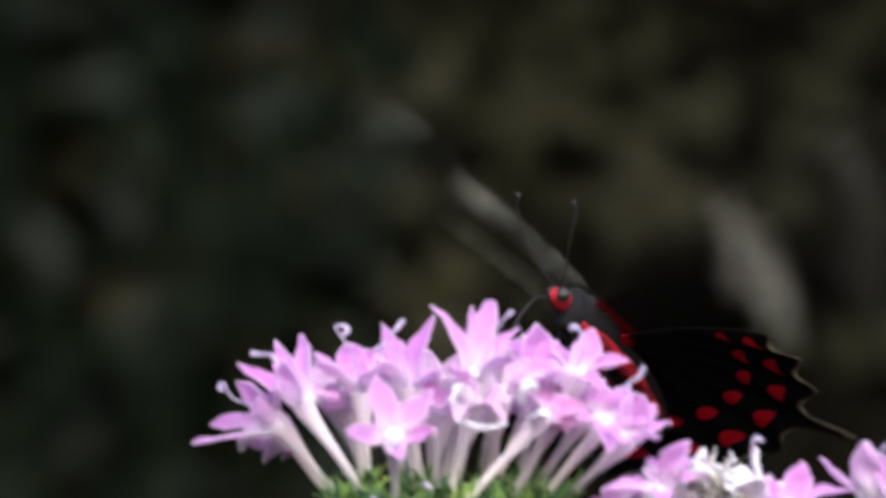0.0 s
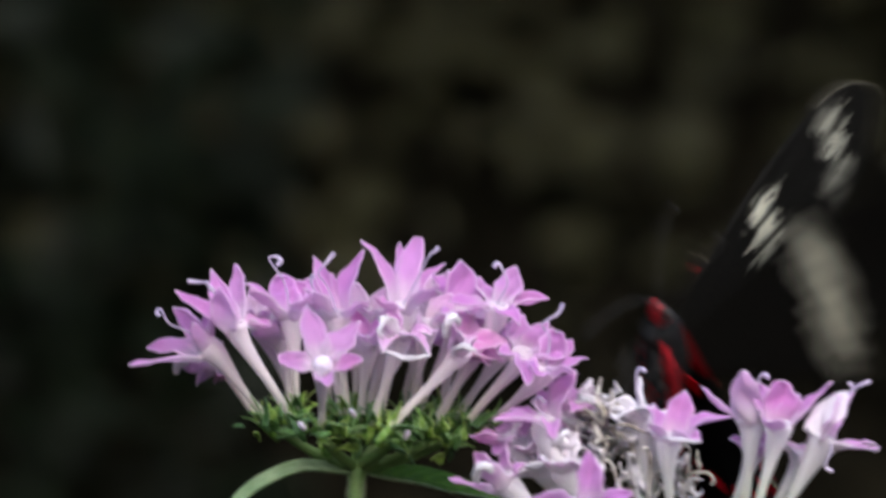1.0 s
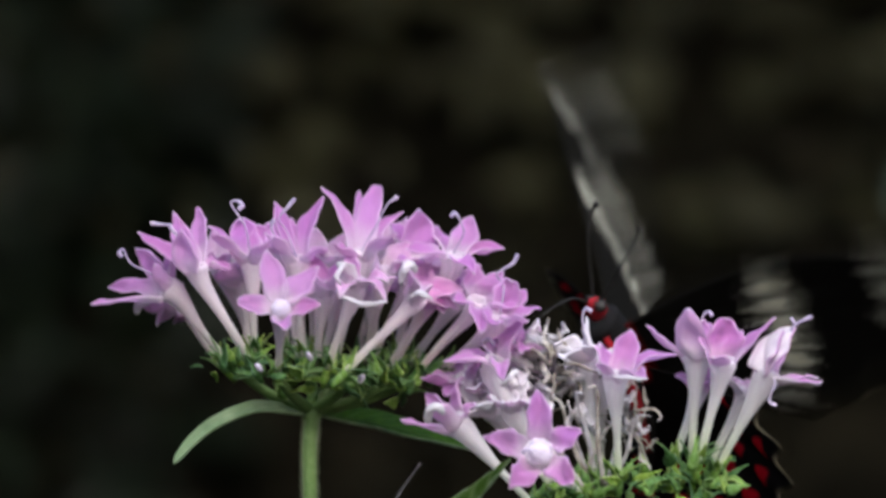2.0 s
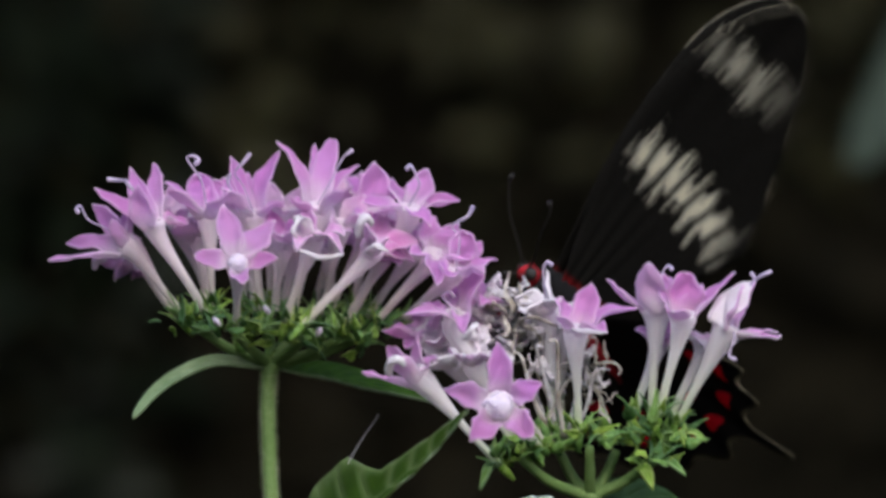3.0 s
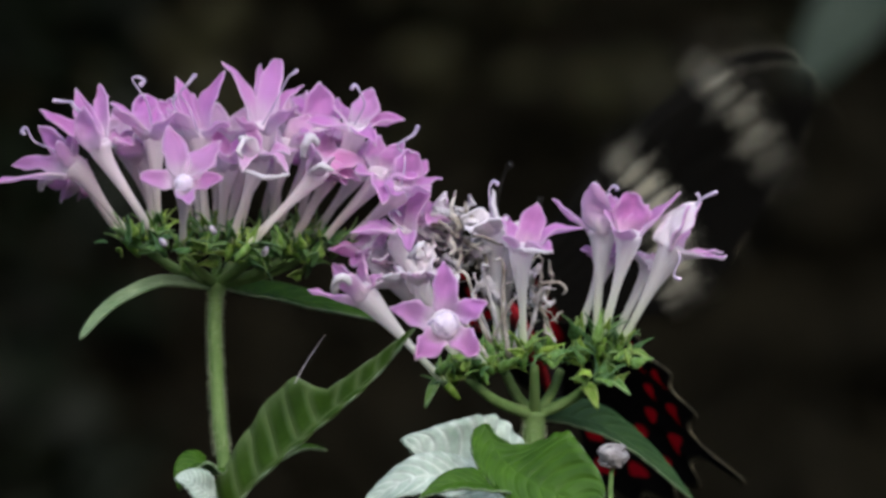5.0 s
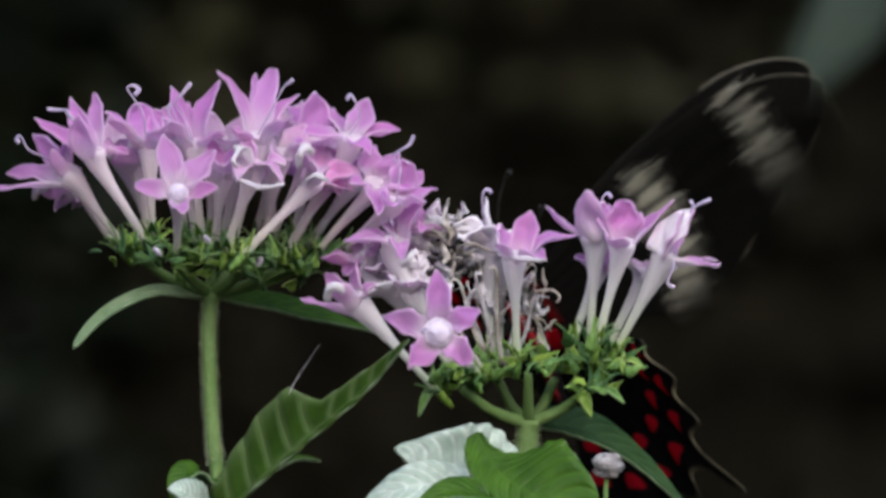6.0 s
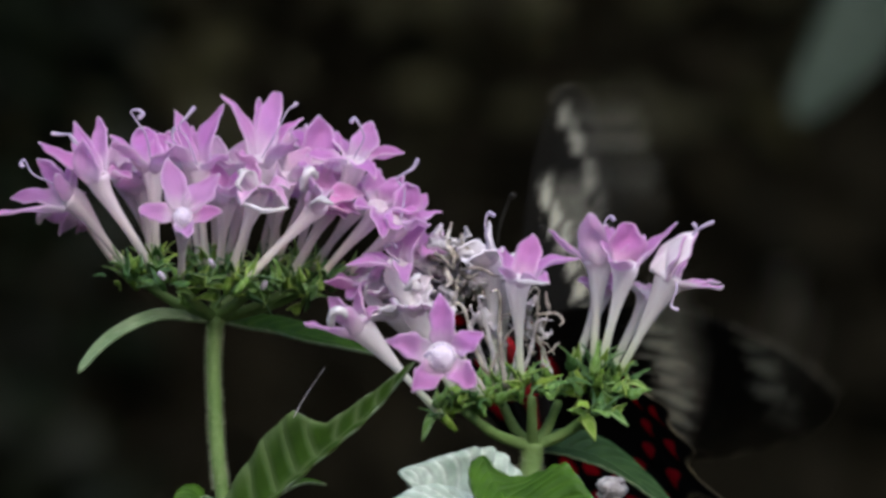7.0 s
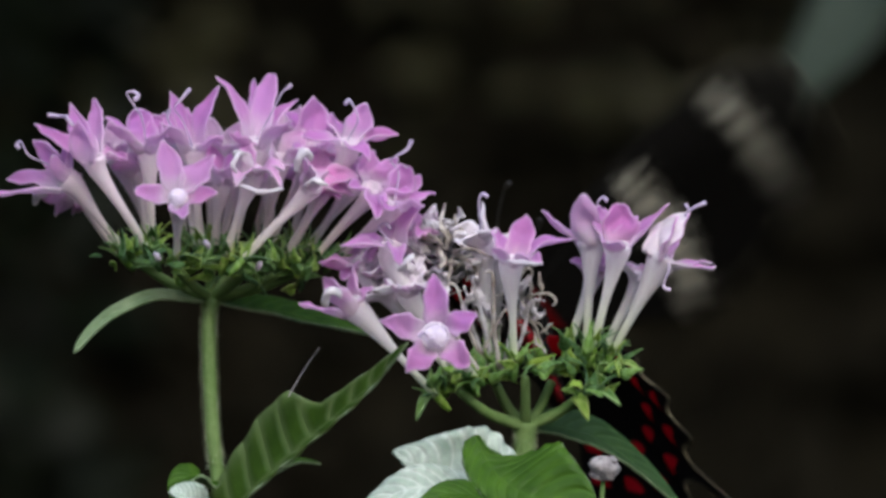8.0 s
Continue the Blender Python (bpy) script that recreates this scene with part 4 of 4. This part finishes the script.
    for base, throat, face, pale in (((848, 662, 0), (690, 470, -4), (-0.3, -0.5, 0.8), True), ((856, 664, -6), (752, 500, -9), (-0.2, -0.6, 0.75), True), ((850, 658, 3), (772, 404, -3), (0.25, -0.4, 0.85), False),
                                   ((905, 640, 2), (912, 442, -1), (0.05, -0.3, 0.9), True)):
        a, b, d = throat
        floret(p, base, throat, face, ((a - 46, b - 14, d - 3), (a - 14, b - 46, d + 3), (a + 32, b - 40, d + 2), (a + 42, b + 2, d - 4), (a - 2, b + 6, d - 7)), mouth=1.6, width=2.6,
               mats=(PETAL_WHITE, PETAL_BACK) if pale else (PETAL, PETAL_BACK), tube=TUBE_WHITE, curl=0.2)
    withered(p, 820, 428, -6, 20, 0.0030, 11)
    withered(p, 842, 482, -3, 20, 0.0032, 12)
    withered(p, 812, 455, -4, 12, 0.0028, 15)
    withered(p, 790, 470, -2, 10, 0.0026, 17, 1.3)
    withered(p, 955, 540, -3, 7, 0.0028, 13, 0.5, 0.15)
    withered(p, 966, 508, -2, 10, 0.0024, 19, 0.8, 0.3)
    withered(p, 975, 568, -1, 9, 0.0026, 23, 0.7, 0.2)
    for pts in (((990, 612, -3), (978, 575, -3), (955, 530, -3), (960, 498, -3), (972, 500, -3), (966, 514, -3)), ((965, 515, -3), (1000, 512, -3), (1014, 525, -3), (1008, 534, -3)),
                ((905, 632, -2), (880, 560, -3), (850, 500, -4)), ((870, 640, -6), (900, 580, -6), (925, 540, -5), (950, 560, -4)), ((915, 630, -1), (890, 540, 0), (862, 470, 0))):
        ln = bend([at(*q) - home for q in pts], 18)
        part("dried_tube", pipe("dried_tube", ln, [0.00026 - 0.000007 * i + 0.00006 * math.sin(2.3 * i) for i in range(18)], WITHER, 7), p, "thin dried brown flower tube")
    for foot, top, bow in (((892, 650, -6), (838, 500, -8), -6), ((900, 646, -4), (866, 488, -10), 4), ((912, 644, -8), (902, 478, -12), -5), ((918, 648, -5), (940, 500, -9), 6), ((880, 656, -9), (812, 520, -12), -8), ((926, 644, -3), (968, 528, -6), 8), ((886, 652, -2), (850, 530, -3), 5)):
        a, b = at(*foot) - home, at(*top) - home
        ln = bend([a, a.lerp(b, 0.5) + Vector((bow * 0.00007, 0, 0)), b, b + Vector((bow * 0.00026, -0.0008, 0.0003))], 16)
        part("dried_tube", pipe("dried_tube", ln, [(0.00036 - 0.000013 * i + 0.00005 * math.sin(2.1 * i + bow)) * (1 if i < 14 else 0.5) for i in range(16)], FADED if bow > 0 else WITHER, 8), p, "pale shrunken flower tube")
    leaf(p, [at(*q) - home for q in ((925, 925, -9), (872, 885, -10), (800, 838, -12), (722, 790, -13))], 0.0205, (LEAF_SILVER, LEAF_SILVER), (-0.25, -0.82, 0.5), 0.12, 1.0, thick=0.0005, tip=1.0, rows=44,
         label="crumpled leaf with a silvery white face", halves=lambda s: (0.30, 0.96 - 0.3 * max(0.0, 0.45 - s)))
    leaf(p, [at(*q) - home for q in ((905, 905, -11), (840, 868, -14), (750, 858, -16), (655, 905, -15))], 0.0072, (LEAF_SILVER, LEAF_SILVER), (-0.2, -0.75, 0.6), 0.15, 1.0, tip=0.6, label="silvery leaf curling under the larger one")
    leaf(p, [at(*q) - home for q in ((800, 818, -8), (770, 806, -9), (733, 797, -9))], 0.0026, (LEAF_DARK, LEAF_SILVER), (-0.2, -0.75, 0.6), 0.3, 0.8)
    leaf(p, [at(*q) - home for q in ((868, 764, -16), (902, 828, -20), (965, 872, -24), (1075, 920, -28))], 0.0155, (LEAF, LEAF_BACK), (0.1, -0.92, 0.38), 0.2, 0.5, tip=0.45, label="broad bright green leaf", halves=lambda s: (min(1.15, max(0.14, 2.0 * s - 0.15)), 0.42 + 0.2 * s), rows=40)
    leaf(p, [at(*q) - home for q in ((965, 900, -14), (900, 880, -22), (820, 868, -26), (752, 895, -28))], 0.0050, (LEAF, LEAF_BACK), (-0.1, -0.6, 0.75), 0.3, 0.8)
    leaf(p, [at(*q) - home for q in ((962, 752, 2), (1010, 750, 6), (1080, 770, 10), (1160, 825, 14), (1240, 900, 16))], 0.0062, (LEAF_DARK, LEAF_BACK), (0.35, -0.6, 0.7), 0.35, 0.4)
    return p


def faded_bud():
    """A single dried bud on a thread-thin stalk."""
    ob = new("faded_bud")
    ob.location = (at(1098, 441, -14).x, -0.014, 0.0)
    bpy.context.view_layer.update()
    home = ob.matrix_world.translation
    top = at(1098, 820, -14) - home
    part("stalk", pipe("stalk", bend([top - Vector((0, 0, 0.001)), top - Vector((0.0006, 0, 0.012)), top - Vector((0.002, 0, 0.1)), Vector((0, 0, -0.02))], 30), [0.00013 + 0.00003 * i for i in range(30)], STEM, 7), ob)
    r = random.Random(5)
    for k in range(7):
        w = 2 * math.pi * k / 7
        o = Vector((math.cos(w), math.sin(w), 0))
        grid = []
        for i in range(8):
            s = i / 7
            c = top + o * 0.0012 * math.sin(math.pi * min(s * 0.8 + 0.1, 1)) ** 0.7 + Vector((0, 0, -0.0015 + 0.0031 * s)) + o * r.gauss(0, 0.00035)
            sd = Vector((-o.y, o.x, 0)) * 0.0010 * (0.5 + math.sin(math.pi * s))
            grid.append([tuple(c - sd), tuple(c + o * 0.0005), tuple(c + sd)])
        part("bud_petal", sheet("bud_petal", grid, 0.0003, DRIED), ob)
    return tagged(ob, "dried grey-white bud on a thin stalk", "bud")


def hanging_branch():
    """A branch out of sight above, with one grey-green leaf that hangs into view."""
    ob = new("shrub_branch")
    a = at(1640, -260, 1000)
    ob.location = (a.x + 0.25, a.y + 0.3, 0)
    bpy.context.view_layer.update()
    home = ob.matrix_world.translation
    part("branch", pipe("branch", bend([Vector((0, 0, -0.02)), Vector((0.01, 0, 0.4)), Vector((0, -0.02, 0.7)), a - home + Vector((0.03, 0.03, 0.01)), a - home], 30), [0.006 - 0.00016 * i for i in range(30)], BARK, 10), ob)
    leaf(ob, [a - home, at(1590, -120, 998) - home, at(1530, 20, 996) - home, at(1474, 100, 994) - home, at(1424, 172, 992) - home], 0.0225, (LEAF_GREY, LEAF_GREY), (-0.25, -0.72, 0.64), 0.15, 0.4, tip=0.55, label="long grey-green glossy leaf")
    return tagged(ob, "thin shrub branch with a hanging grey-green leaf", "branch")


# ---- the butterfly ----
def forewing_data(side):
    us = np.linspace(0, 49.5, 40)
    lead = np.interp(us, (0, 5, 10, 16, 22, 28, 34, 39, 43, 46.5, 48.6, 49.5), (2.3, 4.8, 7.0, 9.4, 11.0, 11.9, 11.9, 11.0, 9.4, 6.8, 4.0, 1.6))
    trail = np.interp(us, (0, 5, 10, 15, 19, 23, 30, 37, 42, 46, 48.6, 49.5), (-6, -11, -16, -20.5, -22.6, -21.2, -17.4, -13.2, -9.6, -5.6, -1.6, 1.2))
    grid, uv = [], []
    for u, a, b in zip(us, lead, trail):
        row, line = [], []
        for j in range(23):
            v = b + (a - b) * j / 22
            fan = math.atan2(v, u + 14) * 7.6
            z = 1.6 * math.sin(math.pi * u / 55) - 0.0022 * (v + 4) ** 2 * u / 25 + 0.12 * math.cos(2 * math.pi * fan)
            row.append((side * u * 0.00104, v * 0.00104, z * 0.001))
            line.append((u / 60, (v + 30) / 60))
        grid.append(row)
        uv.append(line)
    edge = [row[-1] for row in grid[28::3]] + [row[0] for row in grid[:12:-3]]
    return sheet("forewing", grid, 0.00016, FOREWING, uv=np.array(uv)), edge


def hindwing_data(side):
    """A fan of seven scalloped cells with a short spoon-shaped tail behind the third."""
    grid, uv = [], []
    for i in range(30):
        r = 0.02 + 0.98 * i / 29
        row, line = [], []
        for j in range(113):
            x = j / 112
            w = radians(2 - 108 * x)
            cell = x * 7
            notch = 1 - 0.075 * abs(math.sin(math.pi * cell)) ** 1.6
            size = (22 + 11 * math.sin(math.pi / 2 * min(1, x / 0.72))) * (notch if r > 0.75 else 1 + (notch - 1) * (r / 0.75) ** 4)
            z = 0.9 * math.sin(3 * r) - 2.2 * r * r + 0.15 * math.cos(2 * math.pi * cell) * r
            tail = max(0.0, 1 - abs(cell - 3.0) / 0.15)
            size *= 1 + 0.22 * min(1.0, tail * 1.6) * max(0.0, (r - 0.86) / 0.14)
            u, v = r * size * math.cos(w), r * size * math.sin(w) - 5
            row.append((side * u * 0.001, v * 0.001, z * 0.001))
            line.append((r, x))
        grid.append(row)
        uv.append(line)
    return sheet("hindwing", grid, 0.00016, HINDWING, uv=np.array(uv))


def wing_edge(wing, grid):
    """The pale fringe along a wing's leading and outer edge."""
    line = bend([Vector(p) for p in grid], 60)
    part("wing_edge", pipe("wing_edge", line, [0.0001] * 60, FRINGE, 6), wing, "thin pale fringe of the wing")


def round_body(name, parent, mat, stations, label=""):
    """A furry body through stations (forward, height, half width, half height), in millimetres."""
    verts, faces, uvs = [], [], []
    sides = 16
    for i, (y, z, a, b) in enumerate(stations):
        for k in range(sides):
            w = 2 * math.pi * k / sides
            fuzz = 1 + 0.05 * noise.noise(Vector((y, 3 * math.cos(w), 3 * math.sin(w))))
            verts.append((a * 0.72 * fuzz * math.cos(w) * 0.001, y * 0.001, (z + b * fuzz * math.sin(w)) * 0.001))
            uvs.append((i / len(stations), k / sides))
    for i in range(len(stations) - 1):
        for k in range(sides):
            q = (k + 1) % sides
            faces.append((i * sides + k, i * sides + q, (i + 1) * sides + q, (i + 1) * sides + k))
    faces += [tuple(range(sides))[::-1], tuple(range((len(stations) - 1) * sides, len(stations) * sides))]
    return part(name, mesh(name, verts, faces, uvs, [mat]), parent, label)


def butterfly():
    fly = new("butterfly")
    mm = 0.001
    round_body("thorax", fly, BLACK_FUR, ((-6, -2, 1.8, 1.9), (-5, -2, 2.9, 3.0), (-2, -2, 3.6, 3.7), (2, -1.8, 3.5, 3.6), (5, -1.6, 2.7, 2.8), (6.4, -1.5, 1.5, 1.6)))
    round_body("abdomen", fly, BLACK_FUR, ((-5.5, -2.2, 1.6, 1.8), (-8, -2.6, 2.5, 2.7), (-12, -3.4, 2.8, 2.9), (-17, -4.4, 2.5, 2.6), (-21, -5.4, 1.8, 1.9), (-24, -6.2, 0.7, 0.8)))
    round_body("head", fly, RED_FUR, ((5.6, -1.4, 1.0, 1.0), (6.6, -1.3, 1.5, 1.5), (8.0, -1.2, 1.6, 1.5), (9.2, -1.4, 1.0, 1.0), (9.8, -1.6, 0.4, 0.4)), "crimson head")
    round_body("collar", fly, BLACK_FUR, ((3.8, -1.6, 2.6, 2.7), (4.3, -1.6, 3.15, 3.2), (5.2, -1.6, 3.0, 3.05), (6.0, -1.5, 2.2, 2.3)), "black furry collar")
    for s in (-1, 1):
        stripe = bend([Vector((s * 1.8, 4, -3.0)) * mm, Vector((s * 2.2, 0, -3.4)) * mm, Vector((s * 1.9, -6, -3.6)) * mm, Vector((s * 1.8, -12, -4.4)) * mm, Vector((s * 1.2, -20, -5.6)) * mm], 14)
        part("side_stripe", pipe("side_stripe", stripe, [(0.3 + 0.85 * math.sin(math.pi * (i + 1) / 15) + 0.14 * math.sin(5 * i)) * mm for i in range(14)], RED_FUR, 8), fly, "crimson stripe along the body")
        eye = [Vector((s * (0.6 + 1.1 * math.sin(k / 5 * math.pi / 2)), 8.4 + 0.1 * k, -1.0)) * mm for k in range(6)]
        part("eye", pipe("eye", eye, [1.05 * mm * math.cos(k / 5.3 * math.pi / 2) for k in range(6)], BLACK_HORN, 12), fly, "dark round eye")
        feeler = bend([Vector((s * 0.7, 9.2, -0.4)) * mm, Vector((s * 2.2, 11.5, 1.8)) * mm, Vector((s * 3.6, 14.5, 4.2)) * mm, Vector((s * 4.8, 16.8, 7.4)) * mm, Vector((s * 4.4, 17.8, 8.6)) * mm], 22)
        part("antenna", pipe("antenna", feeler, [(0.16 if i < 17 else 0.16 + 0.06 * (i - 16)) * mm for i in range(22)], BLACK_HORN, 7), fly, "thin black clubbed antenna")
        for k, (y, reach) in enumerate(((3.0, 3), (0.5, 4), (-2.5, 5))):
            leg = bend([Vector((s * 1.6, y, -4.4)) * mm, Vector((s * 2.4, y - 1, -6)) * mm, Vector((s * 1.6, y - 1.5 - k, -6 - reach)) * mm], 12)
            part("leg", pipe("leg", leg, [(0.34 - 0.016 * i) * mm for i in range(12)], BLACK_HORN, 6), fly)
    tongue = bend([Vector((0, 9.9, -2)) * mm, Vector((0, 13, -4)) * mm, Vector((0, 15, -9)) * mm, Vector((0, 15, -15)) * mm], 16)
    part("proboscis", pipe("proboscis", tongue, [(0.22 - 0.007 * i) * mm for i in range(16)], BLACK_HORN, 6), fly)
    fore = []
    for s in (1, -1):
        data, edge = forewing_data(s)
        fore.append(part("forewing", data, fly, "black forewing with two broken cream-white bands"))
        wing_edge(fore[-1], edge)
    hind = [part("hindwing", hindwing_data(s), fly, "black hindwing with crimson spots and scalloped pale edge") for s in (1, -1)]
    tagged(fly, "black butterfly with cream bands and crimson spots, hovering at the flowers", "butterfly")
    return fly, fore, hind


def facing_pose(place, ahead, above):
    """A pose at the place whose y axis looks ahead and whose z axis leans above."""
    y = Vector(ahead).normalized()
    z = Vector(above)
    z = (z - y * z.dot(y)).normalized()
    x = y.cross(z)
    return Matrix.Translation(place) @ Matrix((x, y, z)).transposed().to_4x4()


def sway(plant, centre, rows):
    """Key a plant that leans about its head: seconds, millimetres across and up, degrees."""
    foot = plant.location.copy()
    arm = centre - foot
    out = []
    for t, dx, dz, lean in rows:
        turn = pose(0, 0, 0, 0, lean, 0)
        place = centre + Vector((dx, 0, dz)) * 0.001 - turn.to_3x3() @ arm
        out.append((t, Matrix.Translation(place) @ turn))
    walk(plant, out)


# seconds, place of the wing hinge (grid units, millimetres behind), where the head looks, where the back looks; the far hindwing's angle; the near hindwing's angle, sweep and twist
FLIGHT = (
    (0.0, 641, 130, 32, (-0.49, -0.78, 0.39), (0.32, 0.26, 0.91), 113, 72, -14, 6),
    (0.4, 658, 195, 32, (-0.28, -0.77, 0.55), (0.38, 0.45, 0.80), 113, 60, -10, 7),
    (0.5, 659, 209, 32, (-0.24, -0.77, 0.59), (0.39, 0.48, 0.78), 113, 56, -9, 7),
    (0.7, 690, 202, 33, (-0.24, -0.77, 0.59), (0.42, 0.47, 0.77), 110, 58, -8, 6),
    (0.8, 762, 178, 34, (-0.22, -0.77, 0.60), (0.46, 0.46, 0.75), 100, 66, -6, 4),
    (0.9, 832, 205, 36, (-0.20, -0.76, 0.62), (0.58, 0.42, 0.69), 85, 84, -3, 0),
    (1.0, 946, 296, 38, (-0.17, -0.75, 0.64), (0.70, 0.37, 0.61), 30, 98, 0, 0),
    (1.1, 974, 325, 40, (-0.18, -0.73, 0.66), (0.69, 0.40, 0.60), 28, 95, 0, 0),
    (1.5, 972, 385, 42, (-0.20, -0.68, 0.71), (0.67, 0.43, 0.60), 30, 89, 2, -5),
    (1.7, 958, 386, 42, (-0.24, -0.69, 0.68), (0.66, 0.36, 0.66), 44, 84, 0, 0),
    (2.8, 919, 360, 45, (-0.55, -0.73, 0.40), (0.59, 0.0, 0.81), 110, 63, -13, 14),
    (3.0, 913, 383, 45, (-0.55, -0.73, 0.40), (0.59, 0.0, 0.81), 110, 62, -13, 15),
    (3.2, 930, 428, 49, (-0.52, -0.73, 0.44), (0.66, 0.0, 0.75), 108, 62, 0, 17),
    (3.5, 957, 468, 53, (-0.46, -0.72, 0.52), (0.76, 0.0, 0.65), 106, 59, 13, 19),
    (4.0, 966, 499, 55, (-0.45, -0.73, 0.52), (0.77, -0.02, 0.64), 106, 60, 14, 20),
    (4.5, 930, 529, 55, (-0.36, -0.69, 0.63), (0.81, 0.11, 0.58), 106, 63, 15, 5),
    (4.7, 934, 528, 55, (-0.37, -0.70, 0.61), (0.80, 0.09, 0.59), 106, 63, 15, 8),
    (5.8, 955, 520, 55, (-0.40, -0.74, 0.54), (0.78, 0.04, 0.63), 106, 61, 15, 17),
    (6.0, 956, 519, 55, (-0.40, -0.74, 0.54), (0.77, 0.04, 0.64), 106, 61, 15, 18),
    (6.5, 943, 516, 55, (-0.39, -0.64, 0.66), (0.81, 0.11, 0.57), 106, 64, 10, 5),
    (7.0, 938, 533, 55, (-0.35, -0.66, 0.66), (0.82, 0.12, 0.56), 106, 64, 13, 5),
    (7.5, 965, 516, 55, (-0.45, -0.73, 0.52), (0.76, 0.0, 0.65), 106, 62, 13, 18),
    (8.0, 964, 524, 55, (-0.42, -0.76, 0.50), (0.77, 0.0, 0.64), 106, 64, 15, 18))

# seconds; the far and then the near forewing's angle from the back a thirtieth before, at that time, and a thirtieth after, and its sweep
BEATS = (
    (0.0, (68, 67, 40, 3), (66, 65, 26, -2)), (0.5, (118, 1, 118, -5), (112, 1, 112, -4)), (1.0, (6, 10, 26, -3), (16, 25, 45, 10)), (1.5, (54, 44, -14, -1), (58, 54, 26, 1)),
    (3.0, (-2, -3, -2, -2), (4, 4, 20, -2)), (3.5, (84, 6, 92, 2), (84, 6, 92, -3)), (4.0, (-3, -6, -3, 8), (9, 7, 32, 4)), (4.5, (42, 48, 8, -11), (46, 51, -6, -5)),
    (6.0, (-2, -4, -2, 1), (7, 5, 30, 0)), (6.5, (24, 58, -18, -10), (38, 60, 2, -4)), (7.0, (48, 53, 14, -11), (54, 60, 0, -5)), (7.5, (-3, -6, -2, 7), (10, 7, 32, 4)), (8.0, (3, -4, -6, 4), (22, 8, 5, 0)))


def beat(k, near):
    """A forewing's angle and sweep at the k-th thirtieth of a second: four to a stroke, as steady as the hover."""
    for t, *wings in BEATS:
        j = k - round(t * FPS)
        if abs(j) <= 1:
            return wings[near][j + 1], wings[near][3]
    return 28 + 30 * math.cos(math.pi / 2 * k + 0.4), 0


def hinge(s, angle, sweep=0.0, twist=0.0, low=0.0):
    """A wing's pose on the body: s says the side, the angle counts from the back."""
    return pose(s * 0.0012, 0, low, 0, s * (angle - 90), 0) @ pose(0, 0, 0, 0, 0, s * sweep) @ pose(0, 0, 0, twist, 0, 0)


def motions():
    sway(PLANT_1, at(400, 300, 0), (
        (0.0, -1.74, 0.24, -1.9), (0.5, -0.96, 0.22, -1.75), (1.0, 0.08, 0.33, -0.3), (1.5, 0.42, 0.02, 1.2), (3.0, 0.06, 0.0, 0.45), (3.5, -0.12, 0.02, 0.25),
        (4.0, 0.05, 0.0, 0.8), (4.5, 0.0, 0.0, 0.0), (6.0, 0.19, -0.17, 0.4), (6.5, 0.16, -0.15, 0.3), (7.0, 0.26, -0.2, 0.2), (7.5, 0.23, -0.18, 0.0), (8.0, 0.26, -0.21, 0.2)))
    sway(PLANT_2, at(960, 460, 0), (
        (0.0, 1.74, -0.24, 1.4), (0.5, 0.96, -0.22, 0.75), (1.0, -0.08, -0.33, 0.5), (1.5, -0.42, -0.02, -0.6), (3.0, -0.06, 0.0, -0.35), (3.5, 0.12, -0.02, 0.3),
        (4.0, -0.05, 0.0, -0.1), (4.5, 0.0, 0.0, 0.0), (6.0, -0.19, 0.17, -0.15), (6.5, -0.16, 0.15, -0.4), (7.0, -0.26, 0.2, -0.4), (7.5, -0.23, 0.18, -0.6), (8.0, -0.26, 0.21, -0.45)))
    walk(FLY, [(t, facing_pose(at(a, b, d), f, u)) for t, a, b, d, f, u, *_ in FLIGHT])
    for near, s, wing in ((0, 1, FORE[0]), (1, -1, FORE[1])):
        walk(wing, [(k / FPS, hinge(s, *beat(k, near))) for k in range(0, 241)])
    walk(HIND[0], [(t, hinge(1, far, low=-0.0005)) for t, *_, far, _, _, _ in FLIGHT])
    walk(HIND[1], [(t, hinge(-1, angle, sweep, twist, -0.0005)) for t, *_, angle, sweep, twist in FLIGHT])


ground()
scatter("leaf_litter", LITTER_SHADED, 13000, on_bank(-1.2, 1.2, 0.05, 1.5, 0.05), 0.045, "brown dead leaves strewn over the bank, coloured dark for its shade", "leaf litter", 21)
scatter("shrub_foliage", SHRUB_SHADED, 8000, on_bank(-1.3, -0.12, 0.2, 1.5, 0.22), 0.034, "green shrub leaves on the bank, coloured dark for its shade", "foliage", 22)
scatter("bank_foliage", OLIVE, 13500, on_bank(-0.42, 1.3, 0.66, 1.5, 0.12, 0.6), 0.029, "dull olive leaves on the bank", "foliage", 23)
# more leaves of the same olive, added to brighten the upper right
scatter("shrub_foliage", OLIVE, 3000, on_bank(0.20, 0.55, 0.75, 1.1, 0.2), 0.036, "olive leaves high on the bank, added to brighten it", "foliage", 24)
unseen_shade_tree()
hedge()
hanging_branch()
faded_bud()
PLANT_1 = first_plant()
PLANT_2 = second_plant()
FLY, FORE, HIND = butterfly()
motions()
